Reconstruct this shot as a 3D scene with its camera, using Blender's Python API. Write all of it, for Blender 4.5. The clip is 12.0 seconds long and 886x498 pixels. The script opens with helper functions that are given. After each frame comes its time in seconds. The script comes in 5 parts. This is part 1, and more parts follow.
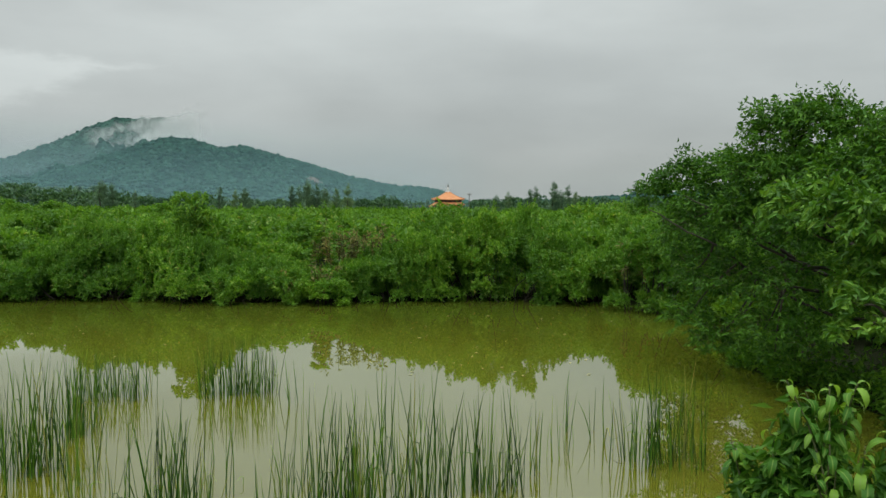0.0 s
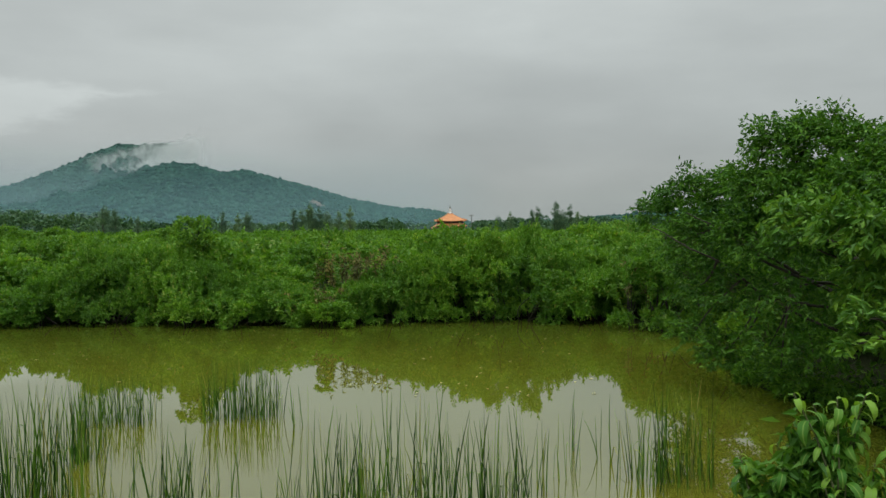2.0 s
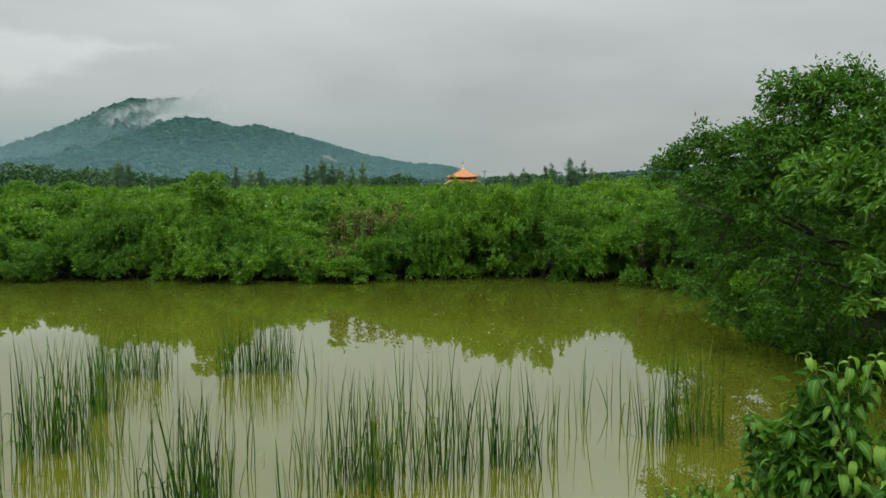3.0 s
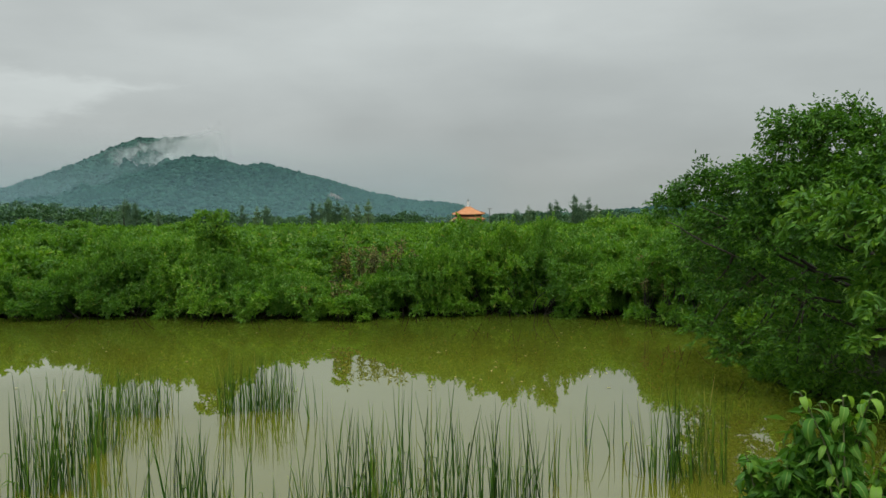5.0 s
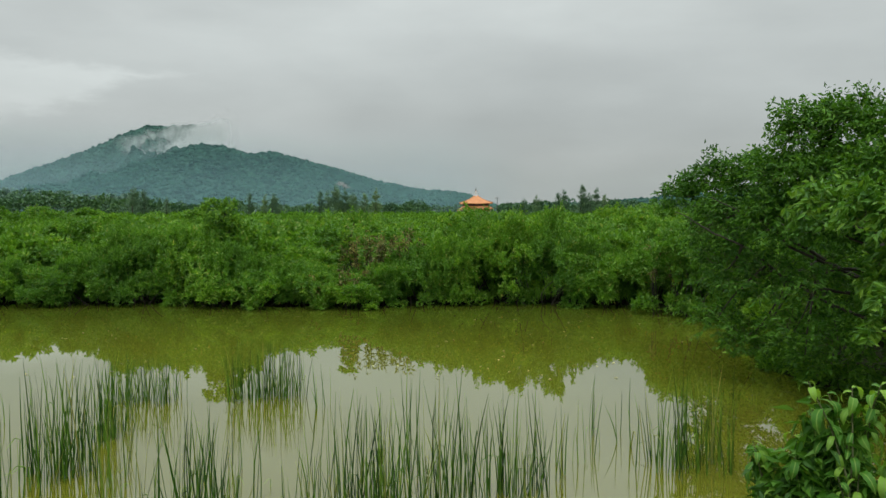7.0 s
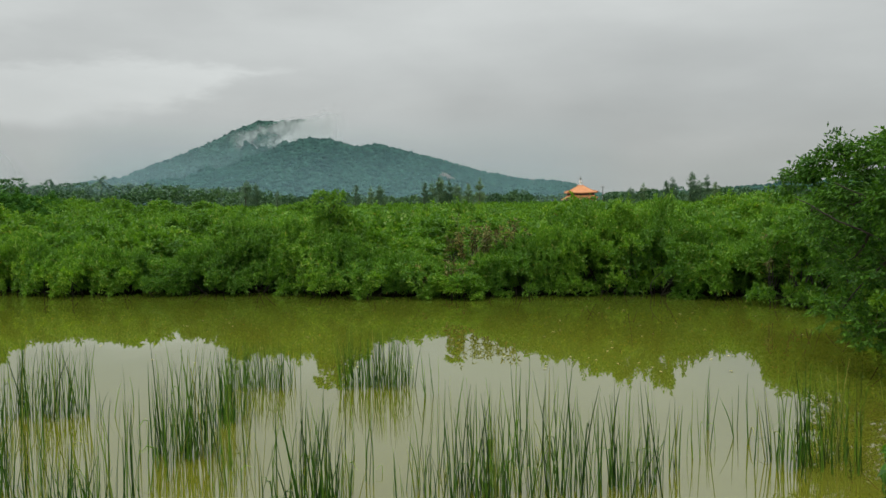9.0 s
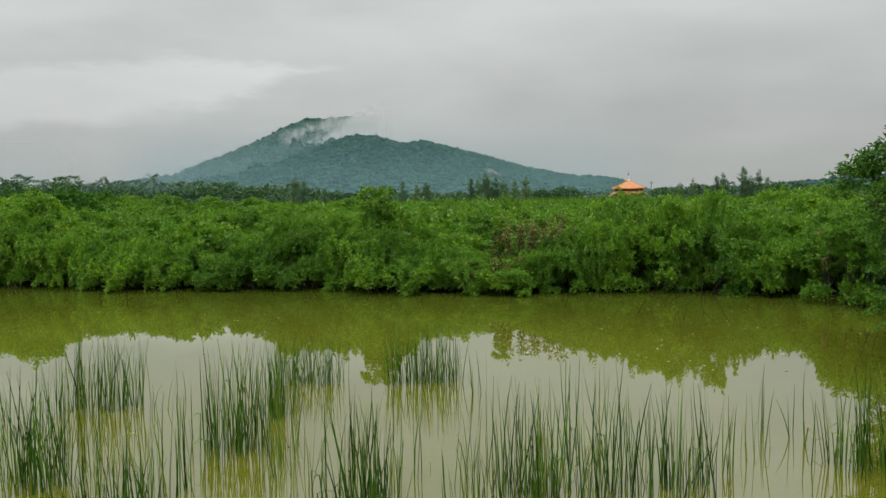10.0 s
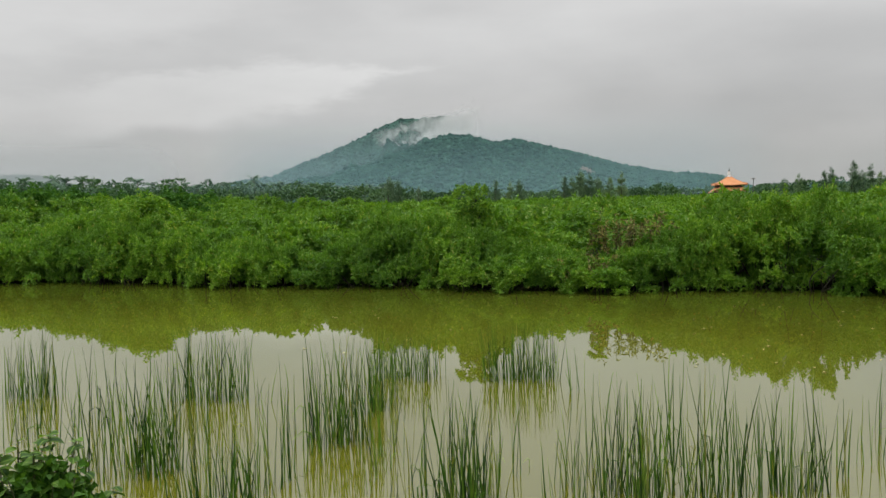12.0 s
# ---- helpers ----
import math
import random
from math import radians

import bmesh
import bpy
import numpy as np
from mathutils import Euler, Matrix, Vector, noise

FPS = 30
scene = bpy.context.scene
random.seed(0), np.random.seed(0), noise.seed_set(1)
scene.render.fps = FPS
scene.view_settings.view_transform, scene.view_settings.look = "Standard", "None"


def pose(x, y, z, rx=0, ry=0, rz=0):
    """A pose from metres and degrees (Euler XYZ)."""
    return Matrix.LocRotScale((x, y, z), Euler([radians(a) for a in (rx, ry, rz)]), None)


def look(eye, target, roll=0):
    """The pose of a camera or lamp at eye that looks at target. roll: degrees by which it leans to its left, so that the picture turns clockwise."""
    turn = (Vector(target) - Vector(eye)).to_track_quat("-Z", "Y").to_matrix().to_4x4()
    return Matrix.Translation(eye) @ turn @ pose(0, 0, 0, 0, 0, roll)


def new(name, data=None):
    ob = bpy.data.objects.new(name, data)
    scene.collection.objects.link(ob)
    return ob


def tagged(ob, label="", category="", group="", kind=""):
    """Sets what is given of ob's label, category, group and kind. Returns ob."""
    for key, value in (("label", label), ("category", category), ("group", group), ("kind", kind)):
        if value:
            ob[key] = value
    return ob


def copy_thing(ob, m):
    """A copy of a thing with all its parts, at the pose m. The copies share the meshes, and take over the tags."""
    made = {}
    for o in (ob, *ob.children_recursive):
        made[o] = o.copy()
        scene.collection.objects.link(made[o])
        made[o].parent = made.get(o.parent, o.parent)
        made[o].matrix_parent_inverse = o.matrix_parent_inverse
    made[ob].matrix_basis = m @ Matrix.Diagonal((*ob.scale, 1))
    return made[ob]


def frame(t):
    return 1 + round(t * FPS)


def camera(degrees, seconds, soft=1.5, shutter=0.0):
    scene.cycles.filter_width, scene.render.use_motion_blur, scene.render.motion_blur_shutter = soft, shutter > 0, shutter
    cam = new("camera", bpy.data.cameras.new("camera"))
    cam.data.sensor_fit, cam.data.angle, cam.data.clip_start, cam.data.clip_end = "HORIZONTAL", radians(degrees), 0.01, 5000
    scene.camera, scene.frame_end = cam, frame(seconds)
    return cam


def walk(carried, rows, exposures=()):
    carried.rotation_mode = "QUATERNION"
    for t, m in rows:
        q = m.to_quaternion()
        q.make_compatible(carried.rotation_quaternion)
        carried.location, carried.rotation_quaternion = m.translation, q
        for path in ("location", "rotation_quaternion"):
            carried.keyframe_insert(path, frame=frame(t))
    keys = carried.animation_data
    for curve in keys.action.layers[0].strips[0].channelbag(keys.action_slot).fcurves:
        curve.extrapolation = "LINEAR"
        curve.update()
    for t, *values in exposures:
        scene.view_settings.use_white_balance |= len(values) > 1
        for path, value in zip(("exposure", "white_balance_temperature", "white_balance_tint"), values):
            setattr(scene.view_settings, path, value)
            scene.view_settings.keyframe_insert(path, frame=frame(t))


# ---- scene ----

# ------------------------------------------------------------------ camera
cam = camera(56.2, 12.0)
PATH = [
    (0.0, pose(0.010, 0.014, 2.615, 87.03, -0.24, -0.02)),
    (0.5, pose(0.005, 0.007, 2.600, 86.98, 0.27, 1.86)),
    (1.0, pose(0.002, -0.009, 2.602, 87.93, 0.34, 1.34)),
    (1.5, pose(-0.002, -0.003, 2.593, 88.42, 0.06, -0.12)),
    (2.0, pose(0.002, 0.005, 2.598, 88.51, 0.52, 0.13)),
    (2.5, pose(-0.000, 0.006, 2.592, 87.27, 0.59, 0.18)),
    (3.0, pose(0.001, 0.001, 2.607, 85.48, 0.31, 1.02)),
    (3.2, pose(-0.005, -0.020, 2.604, 86.85, 0.13, 1.40)),
    (4.8, pose(0.051, -0.036, 2.614, 88.15, 0.32, 1.76)),
    (5.0, pose(0.063, -0.012, 2.615, 88.05, 0.49, 1.40)),
    (5.5, pose(0.066, 0.006, 2.610, 86.26, 0.46, 1.13)),
    (6.0, pose(0.059, -0.003, 2.606, 85.73, 0.47, 1.86)),
    (6.5, pose(0.061, -0.011, 2.608, 86.73, 0.46, 1.75)),
    (7.0, pose(0.053, -0.019, 2.613, 87.31, 0.22, 1.92)),
    (9.0, pose(0.005, -0.006, 2.610, 86.70, 0.83, 9.05)),
    (9.5, pose(-0.015, 0.007, 2.607, 86.97, 1.03, 11.08)),
    (10.0, pose(-0.025, 0.025, 2.603, 86.49, 0.96, 12.22)),
    (10.5, pose(-0.030, 0.019, 2.597, 85.78, 1.10, 13.10)),
    (11.0, pose(-0.054, 0.046, 2.590, 86.19, 1.19, 15.14)),
    (11.5, pose(-0.070, 0.027, 2.586, 86.24, 1.26, 16.25)),
    (12.0, pose(-0.077, 0.023, 2.578, 86.55, 1.44, 18.62)),
]
LIGHT = [(0.0, -0.01, 6400, 3), (0.9, -0.02, 6400, 3), (2.0, -0.16, 6400, 3), (2.5, -0.16, 6400, 3), (3.1, -0.01, 6400, 3), (4.7, -0.12, 6400, 3), (5.1, -0.12, 6400, 3), (5.6, -0.03, 6400, 3), (7.0, 0.0, 6400, 3), (9.0, -0.01, 6500, 6), (10.5, 0.04, 6600, 8), (12.0, 0.06, 6650, 11)]
walk(cam, PATH, LIGHT)
EYE = 2.6

# ------------------------------------------------------------------ sky, sun
world = bpy.data.worlds.new("overcast_sky")
scene.world = world
world.use_nodes = True
wn, wl = world.node_tree.nodes, world.node_tree.links
wn.clear()


def wmath(op, a, b=None, c=None):
    n = wn.new("ShaderNodeMath")
    n.operation = op
    for i, v in enumerate((a, b, c)):
        if v is None:
            continue
        if isinstance(v, (int, float)):
            n.inputs[i].default_value = v
        else:
            wl.new(v, n.inputs[i])
    return n.outputs[0]


def wramp(value, lo, hi, to_lo=0.0, to_hi=1.0):
    n = wn.new("ShaderNodeMapRange")
    n.interpolation_type = "SMOOTHSTEP"
    wl.new(value, n.inputs["Value"])
    for key, v in (("From Min", lo), ("From Max", hi), ("To Min", to_lo), ("To Max", to_hi)):
        n.inputs[key].default_value = v
    return n.outputs["Result"]


sky_co = wn.new("ShaderNodeTexCoord").outputs["Generated"]
sep = wn.new("ShaderNodeSeparateXYZ")
wl.new(sky_co, sep.inputs[0])
azi = wmath("MULTIPLY", wmath("ARCTAN2", sep.outputs[0], sep.outputs[1]), 180 / math.pi)
ele = wmath("MULTIPLY", wmath("ARCSINE", sep.outputs[2]), 180 / math.pi)
squash = wn.new("ShaderNodeMapping")
squash.inputs["Scale"].default_value = (1.0, 1.0, 3.0)
wl.new(sky_co, squash.inputs[0])


def wnoise(scale, detail, rough, w=0.0):
    n = wn.new("ShaderNodeTexNoise")
    n.noise_dimensions = "4D"
    wl.new(squash.outputs[0], n.inputs["Vector"])
    for key, v in (("W", w), ("Scale", scale), ("Detail", detail), ("Roughness", rough)):
        n.inputs[key].default_value = v
    return n.outputs["Fac"]


n_big, n_mid, n_fine = wnoise(2.2, 3, 0.5, 0.3), wnoise(6.0, 5, 0.55, 2.0), wnoise(15.0, 6, 0.6, 5.0)
# gentle overcast dome, brighter overhead
lum = wmath("ADD", wramp(ele, -2.0, 75.0, 0.43, 1.55), wramp(ele, 25.0, 80.0, 0.0, 0.45))
lum = wmath("ADD", lum, wramp(ele, 2.0, 14.0, 0.0, 0.09))
lum = wmath("MULTIPLY", lum, wramp(n_big, 0.25, 0.75, 0.90, 1.10))
lum = wmath("MULTIPLY", lum, wramp(n_mid, 0.25, 0.75, 0.95, 1.05))
# thinner, brighter cloud with a torn lower edge, tapering towards the hill
edge = wmath("ADD", ele, wmath("MULTIPLY", wmath("SUBTRACT", n_fine, 0.5), 3.2))
edge = wmath("ADD", edge, wmath("MULTIPLY", wmath("SUBTRACT", n_mid, 0.5), 4.0))
mid = wmath("ADD", wmath("MULTIPLY", azi, 0.12), 11.2)
half = wmath("MINIMUM", wmath("MAXIMUM", wmath("MULTIPLY", wmath("SUBTRACT", -19.5, azi), 0.19), -0.6), 1.9)
gap = wramp(wmath("SUBTRACT", half, wmath("ABSOLUTE", wmath("SUBTRACT", edge, mid))), -0.5, 0.9)
gap = wmath("MULTIPLY", gap, wramp(azi, -47.0, -36.0, 0.35, 1.0))
rise = wmath("ADD", wmath("MULTIPLY", azi, 0.236), 19.2)
gap2 = wmath("MULTIPLY", wramp(wmath("SUBTRACT", edge, rise), -0.4, 1.8), wramp(azi, -26.0, -34.0))
lum = wmath("MULTIPLY", lum, wmath("ADD", 1.0, wmath("MULTIPLY", gap, 0.21)))
lum = wmath("MULTIPLY", lum, wmath("ADD", 1.0, wmath("MULTIPLY", gap2, 0.06)))
tone = wn.new("ShaderNodeCombineColor")
wl.new(wmath("MULTIPLY", lum, 0.985), tone.inputs[0])
wl.new(lum, tone.inputs[1])
wl.new(wmath("MULTIPLY", lum, 1.0), tone.inputs[2])
cloud_bg = wn.new("ShaderNodeBackground")
wl.new(tone.outputs[0], cloud_bg.inputs[0])
cloud_bg.inputs[1].default_value = 1.0
sky = wn.new("ShaderNodeTexSky")
sky.sky_type = "NISHITA"
sky.sun_disc = False
sky.sun_elevation, sky.sun_rotation = radians(67.6), radians(209.1)
sky_bg = wn.new("ShaderNodeBackground")
wl.new(sky.outputs[0], sky_bg.inputs[0])
sky_bg.inputs[1].default_value = 0.10
blend = wn.new("ShaderNodeMixShader")
blend.inputs[0].default_value = 0.94
wl.new(sky_bg.outputs[0], blend.inputs[1])
wl.new(cloud_bg.outputs[0], blend.inputs[2])
wl.new(blend.outputs[0], wn.new("ShaderNodeOutputWorld").inputs[0])

sun_data = bpy.data.lights.new("sun", "SUN")
sun_data.energy, sun_data.angle, sun_data.color = 0.8, radians(35), (1.0, 0.96, 0.9)
sun = new("sun", sun_data)
sun.matrix_basis = look((-10, -18, 50), (0, 0, 0))

# ------------------------------------------------------------------ materials


class Mat:
    """A small node builder round one material."""

    def __init__(self, name):
        self.m = bpy.data.materials.new(name)
        self.m.use_nodes = True
        self.n, self.l = self.m.node_tree.nodes, self.m.node_tree.links
        self.b = self.n["Principled BSDF"]
        self.out = self.n["Material Output"]

    def put(self, value, socket):
        if isinstance(value, (int, float)):
            socket.default_value = value
        elif isinstance(value, tuple):
            socket.default_value = (*value, 1.0)[:4] if len(value) == 3 and socket.type == "RGBA" else value
        else:
            self.l.new(value, socket)

    def noise(self, scale, detail=4, rough=0.55, coord="Object", stretch=None):
        tc = self.n.new("ShaderNodeTexCoord").outputs[coord]
        if stretch:
            mp = self.n.new("ShaderNodeMapping")
            mp.inputs["Scale"].default_value = stretch
            self.l.new(tc, mp.inputs[0])
            tc = mp.outputs[0]
        t = self.n.new("ShaderNodeTexNoise")
        self.l.new(tc, t.inputs["Vector"])
        t.inputs["Scale"].default_value, t.inputs["Detail"].default_value, t.inputs["Roughness"].default_value = scale, detail, rough
        return t.outputs["Fac"]

    def ramp(self, value, stops):
        r = self.n.new("ShaderNodeValToRGB")
        el = r.color_ramp.elements
        while len(el) < len(stops):
            el.new(0.5)
        for e, (p, c) in zip(el, stops):
            e.position, e.color = p, (*c, 1.0)
        self.l.new(value, r.inputs[0])
        return r.outputs[0]

    def mix(self, fac, a, b, mode="MIX"):
        x = self.n.new("ShaderNodeMix")
        x.data_type, x.blend_type = "RGBA", mode
        self.put(fac, x.inputs["Factor"])
        self.put(a, x.inputs[6])
        self.put(b, x.inputs[7])
        return x.outputs[2]

    def math(self, op, a, b=0.0):
        x = self.n.new("ShaderNodeMath")
        x.operation = op
        self.put(a, x.inputs[0])
        self.put(b, x.inputs[1])
        return x.outputs[0]

    def bump(self, height, strength, distance):
        x = self.n.new("ShaderNodeBump")
        x.inputs["Strength"].default_value, x.inputs["Distance"].default_value = strength, distance
        self.l.new(height, x.inputs["Height"])
        self.l.new(x.outputs[0], self.b.inputs["Normal"])

    def island(self):
        return self.n.new("ShaderNodeNewGeometry").outputs["Random Per Island"]

    def per_object(self):
        return self.n.new("ShaderNodeObjectInfo").outputs["Random"]

    def set(self, **k):
        for key, v in k.items():
            self.put(v, self.b.inputs[{"color": "Base Color", "rough": "Roughness", "spec": "Specular IOR Level", "ior": "IOR", "metal": "Metallic"}[key]])
        return self.m


def leaf_mat(name, stops, rough=0.45, thin=0.3, glow_tint=(1.25, 1.2, 0.5), vary=0.35, spec=0.5):
    m = Mat(name)
    pick = m.ramp(m.island(), stops)
    blotch = m.noise(1.1, 3, 0.5)
    tone_ = m.ramp(blotch, [(0.3, (0.74, 0.80, 0.74)), (0.5, (1.0, 1.0, 1.0)), (0.72, (1.28, 1.18, 0.95))])
    c = m.mix(1.0, pick, tone_, "MULTIPLY")
    stand_ = m.ramp(m.noise(0.09, 3, 0.5), [(0.36, (0.62, 0.72, 0.66)), (0.5, (1.0, 1.0, 1.0)), (0.64, (1.22, 1.12, 0.9))])
    c = m.mix(1.0, c, stand_, "MULTIPLY")
    ob_ = m.ramp(m.per_object(), [(0.0, (1 - vary, 1 - vary * 0.8, 1 - vary)), (0.5, (1.0, 1.0, 1.0)), (1.0, (1 + vary, 1 + vary * 0.6, 0.9))])
    c = m.mix(1.0, c, ob_, "MULTIPLY")
    m.set(color=c, rough=rough, spec=spec)
    tr = m.n.new("ShaderNodeBsdfTranslucent")
    m.put(m.mix(1.0, c, glow_tint, "MULTIPLY"), tr.inputs[0])
    mx = m.n.new("ShaderNodeMixShader")
    mx.inputs[0].default_value = thin
    m.l.new(m.b.outputs[0], mx.inputs[1])
    m.l.new(tr.outputs[0], mx.inputs[2])
    m.l.new(mx.outputs[0], m.out.inputs[0])
    return m.m


# the palest greens stand in for glints off the leaves
MANGROVE = leaf_mat("mangrove_leaf", [(0.0, (0.090, 0.218, 0.020)), (0.4, (0.126, 0.282, 0.026)), (0.8, (0.168, 0.336, 0.035)), (0.91, (0.21, 0.39, 0.065)), (0.985, (0.30, 0.43, 0.11)), (1.0, (0.34, 0.34, 0.08))], rough=0.5, thin=0.45, spec=0.4, vary=0.22)
THICKET = leaf_mat("thicket_leaf", [(0.0, (0.070, 0.180, 0.014)), (0.5, (0.092, 0.222, 0.018)), (1.0, (0.125, 0.265, 0.03))], rough=0.7, spec=0.2)
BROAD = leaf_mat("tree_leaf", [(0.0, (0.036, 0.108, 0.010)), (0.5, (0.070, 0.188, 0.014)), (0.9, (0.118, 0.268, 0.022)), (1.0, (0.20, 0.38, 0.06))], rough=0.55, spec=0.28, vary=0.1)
FRESH = leaf_mat("fresh_leaf", [(0.0, (0.060, 0.165, 0.014)), (0.5, (0.135, 0.295, 0.028)), (1.0, (0.26, 0.43, 0.05))], rough=0.5, spec=0.35, vary=0.1)
DRY = leaf_mat("dry_leaf", [(0.0, (0.085, 0.080, 0.025)), (0.5, (0.19, 0.18, 0.055)), (1.0, (0.36, 0.35, 0.13))], rough=0.8, glow_tint=(1.05, 0.95, 0.55), vary=0.1)
GROVE = leaf_mat("grove_leaf", [(0.0, (0.040, 0.128, 0.022)), (0.6, (0.060, 0.175, 0.028)), (1.0, (0.09, 0.22, 0.035))], rough=0.7, spec=0.2, vary=0.15)
# far trees, needles and palms: distance haze mixed into the leaf colours
FAR_TREE = leaf_mat("far_tree_leaf", [(0.0, (0.034, 0.096, 0.046)), (0.6, (0.052, 0.13, 0.055)), (1.0, (0.08, 0.17, 0.06))], rough=0.7, thin=0.2)
NEEDLE = leaf_mat("casuarina_needle", [(0.0, (0.10, 0.19, 0.13)), (1.0, (0.19, 0.30, 0.20))], rough=0.7, thin=0.2)
PALM = leaf_mat("palm_frond", [(0.0, (0.030, 0.090, 0.052)), (1.0, (0.070, 0.165, 0.090))], rough=0.5, thin=0.2)


def near_leaf_mat(name, darker, fresh):
    m = Mat(name)
    c = m.mix(m.ramp(m.per_object(), [(0.3, (0, 0, 0)), (0.98, (1, 1, 1))]), darker, fresh)
    # paler midrib and margin along the blade
    co = m.n.new("ShaderNodeTexCoord").outputs["Object"]
    sp = m.n.new("ShaderNodeSeparateXYZ")
    m.l.new(co, sp.inputs[0])
    rib = m.ramp(m.math("ABSOLUTE", sp.outputs[0]), [(0.0, (1, 1, 1)), (0.0025, (0, 0, 0)), (0.017, (0, 0, 0)), (0.024, (0.45, 0.45, 0.45))])
    c = m.mix(rib, c, (0.24, 0.38, 0.08))
    c = m.mix(m.ramp(m.noise(35, 4), [(0.45, (0, 0, 0)), (0.8, (0.5, 0.5, 0.5))]), c, (0.16, 0.22, 0.03))
    m.set(color=c, rough=0.5, spec=0.25)
    m.bump(m.noise(90, 2), 0.15, 0.002)
    tr = m.n.new("ShaderNodeBsdfTranslucent")
    m.put(m.mix(1.0, c, (1.25, 1.2, 0.5), "MULTIPLY"), tr.inputs[0])
    mx = m.n.new("ShaderNodeMixShader")
    mx.inputs[0].default_value = 0.38
    m.l.new(m.b.outputs[0], mx.inputs[1])
    m.l.new(tr.outputs[0], mx.inputs[2])
    m.l.new(mx.outputs[0], m.out.inputs[0])
    return m.m


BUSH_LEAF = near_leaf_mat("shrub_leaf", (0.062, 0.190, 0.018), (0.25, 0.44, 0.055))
SCRUB_LEAF = near_leaf_mat("scrub_leaf", (0.030, 0.095, 0.014), (0.11, 0.23, 0.03))


def bark_mat(name, dark, light):
    m = Mat(name)
    c = m.ramp(m.noise(9, 6, 0.65, stretch=(1, 1, 0.25)), [(0.3, dark), (0.7, light)])
    m.set(color=c, rough=0.9)
    m.bump(m.noise(26, 5), 0.6, 0.02)
    return m.m


BARK = bark_mat("bark", (0.020, 0.017, 0.012), (0.060, 0.050, 0.036))
PALE_BARK = bark_mat("pale_bark", (0.09, 0.075, 0.055), (0.22, 0.19, 0.15))
TWIG = bark_mat("green_twig", (0.05, 0.06, 0.02), (0.12, 0.13, 0.05))


def reed_mat():
    m = Mat("reed_stem")
    c = m.ramp(m.per_object(), [(0.0, (0.014, 0.036, 0.008)), (0.3, (0.030, 0.088, 0.010)), (0.65, (0.062, 0.148, 0.014)), (0.9, (0.15, 0.26, 0.03)), (1.0, (0.26, 0.25, 0.08))])
    z = m.n.new("ShaderNodeSeparateXYZ")
    m.l.new(m.n.new("ShaderNodeTexCoord").outputs["Object"], z.inputs[0])
    band = m.ramp(m.noise(4.0, 3, 0.6, stretch=(0.2, 0.2, 1.0)), [(0.35, (0.7, 0.75, 0.7)), (0.7, (1.25, 1.2, 1.0))])
    c = m.mix(1.0, c, band, "MULTIPLY")
    return m.set(color=c, rough=0.75, spec=0.08)


REED = reed_mat()


def water_mat():
    m = Mat("pond_water")
    silt = m.noise(0.13, 4, 0.55)
    c = m.ramp(silt, [(0.3, (0.100, 0.112, 0.009)), (0.7, (0.124, 0.131, 0.014))])
    # towards the near bank the tone settles to one even olive
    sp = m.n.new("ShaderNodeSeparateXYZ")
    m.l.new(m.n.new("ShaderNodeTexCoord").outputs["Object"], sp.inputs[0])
    near_bank = m.n.new("ShaderNodeMapRange")
    near_bank.interpolation_type = "SMOOTHSTEP"
    m.l.new(m.math("ADD", sp.outputs[1], m.math("MULTIPLY", m.noise(0.5, 3), 3.0)), near_bank.inputs[0])
    near_bank.inputs[1].default_value, near_bank.inputs[2].default_value = 15.5, 9.5
    c = m.mix(near_bank.outputs[0], c, (0.116, 0.119, 0.012))
    # base colour darkened towards the far bank, for the dark reflection there
    darker = m.n.new("ShaderNodeMapRange")
    darker.interpolation_type = "SMOOTHSTEP"
    m.l.new(m.math("ADD", sp.outputs[1], m.math("MULTIPLY", m.noise(0.35, 3), 4.0)), darker.inputs[0])
    darker.inputs[1].default_value, darker.inputs[2].default_value = 16.0, 24.0
    c = m.mix(darker.outputs[0], c, (0.060, 0.078, 0.008))
    m.set(color=c, rough=0.004, ior=2.2, spec=0.5)
    m.bump(m.noise(1.6, 3, 0.45, stretch=(1, 0.6, 1)), 0.012, 0.05)
    return m.m


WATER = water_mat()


def ground_mat():
    m = Mat("bank_soil")
    a = m.ramp(m.noise(0.8, 6, 0.6), [(0.3, (0.014, 0.018, 0.008)), (0.55, (0.026, 0.032, 0.013)), (0.7, (0.022, 0.042, 0.010))])
    b = m.ramp(m.noise(14, 5, 0.7), [(0.3, (0.7, 0.7, 0.7)), (0.7, (1.25, 1.25, 1.2))])
    m.set(color=m.mix(1.0, a, b, "MULTIPLY"), rough=0.95, spec=0.05)
    m.bump(m.noise(18, 6, 0.7), 0.5, 0.04)
    return m.m


SOIL = ground_mat()


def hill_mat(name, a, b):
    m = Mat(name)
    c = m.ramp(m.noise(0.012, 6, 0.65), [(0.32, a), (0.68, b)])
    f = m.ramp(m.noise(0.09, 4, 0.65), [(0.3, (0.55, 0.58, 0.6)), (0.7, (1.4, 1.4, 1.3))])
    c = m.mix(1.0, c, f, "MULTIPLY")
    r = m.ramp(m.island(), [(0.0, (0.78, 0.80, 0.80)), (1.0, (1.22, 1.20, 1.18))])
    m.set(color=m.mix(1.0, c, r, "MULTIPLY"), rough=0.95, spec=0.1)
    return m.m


# forest green shifted to blue, distance haze put into the base colour
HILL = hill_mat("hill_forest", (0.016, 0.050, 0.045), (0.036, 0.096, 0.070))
ROCK = hill_mat("bare_rock", (0.13, 0.11, 0.10), (0.24, 0.2, 0.18))


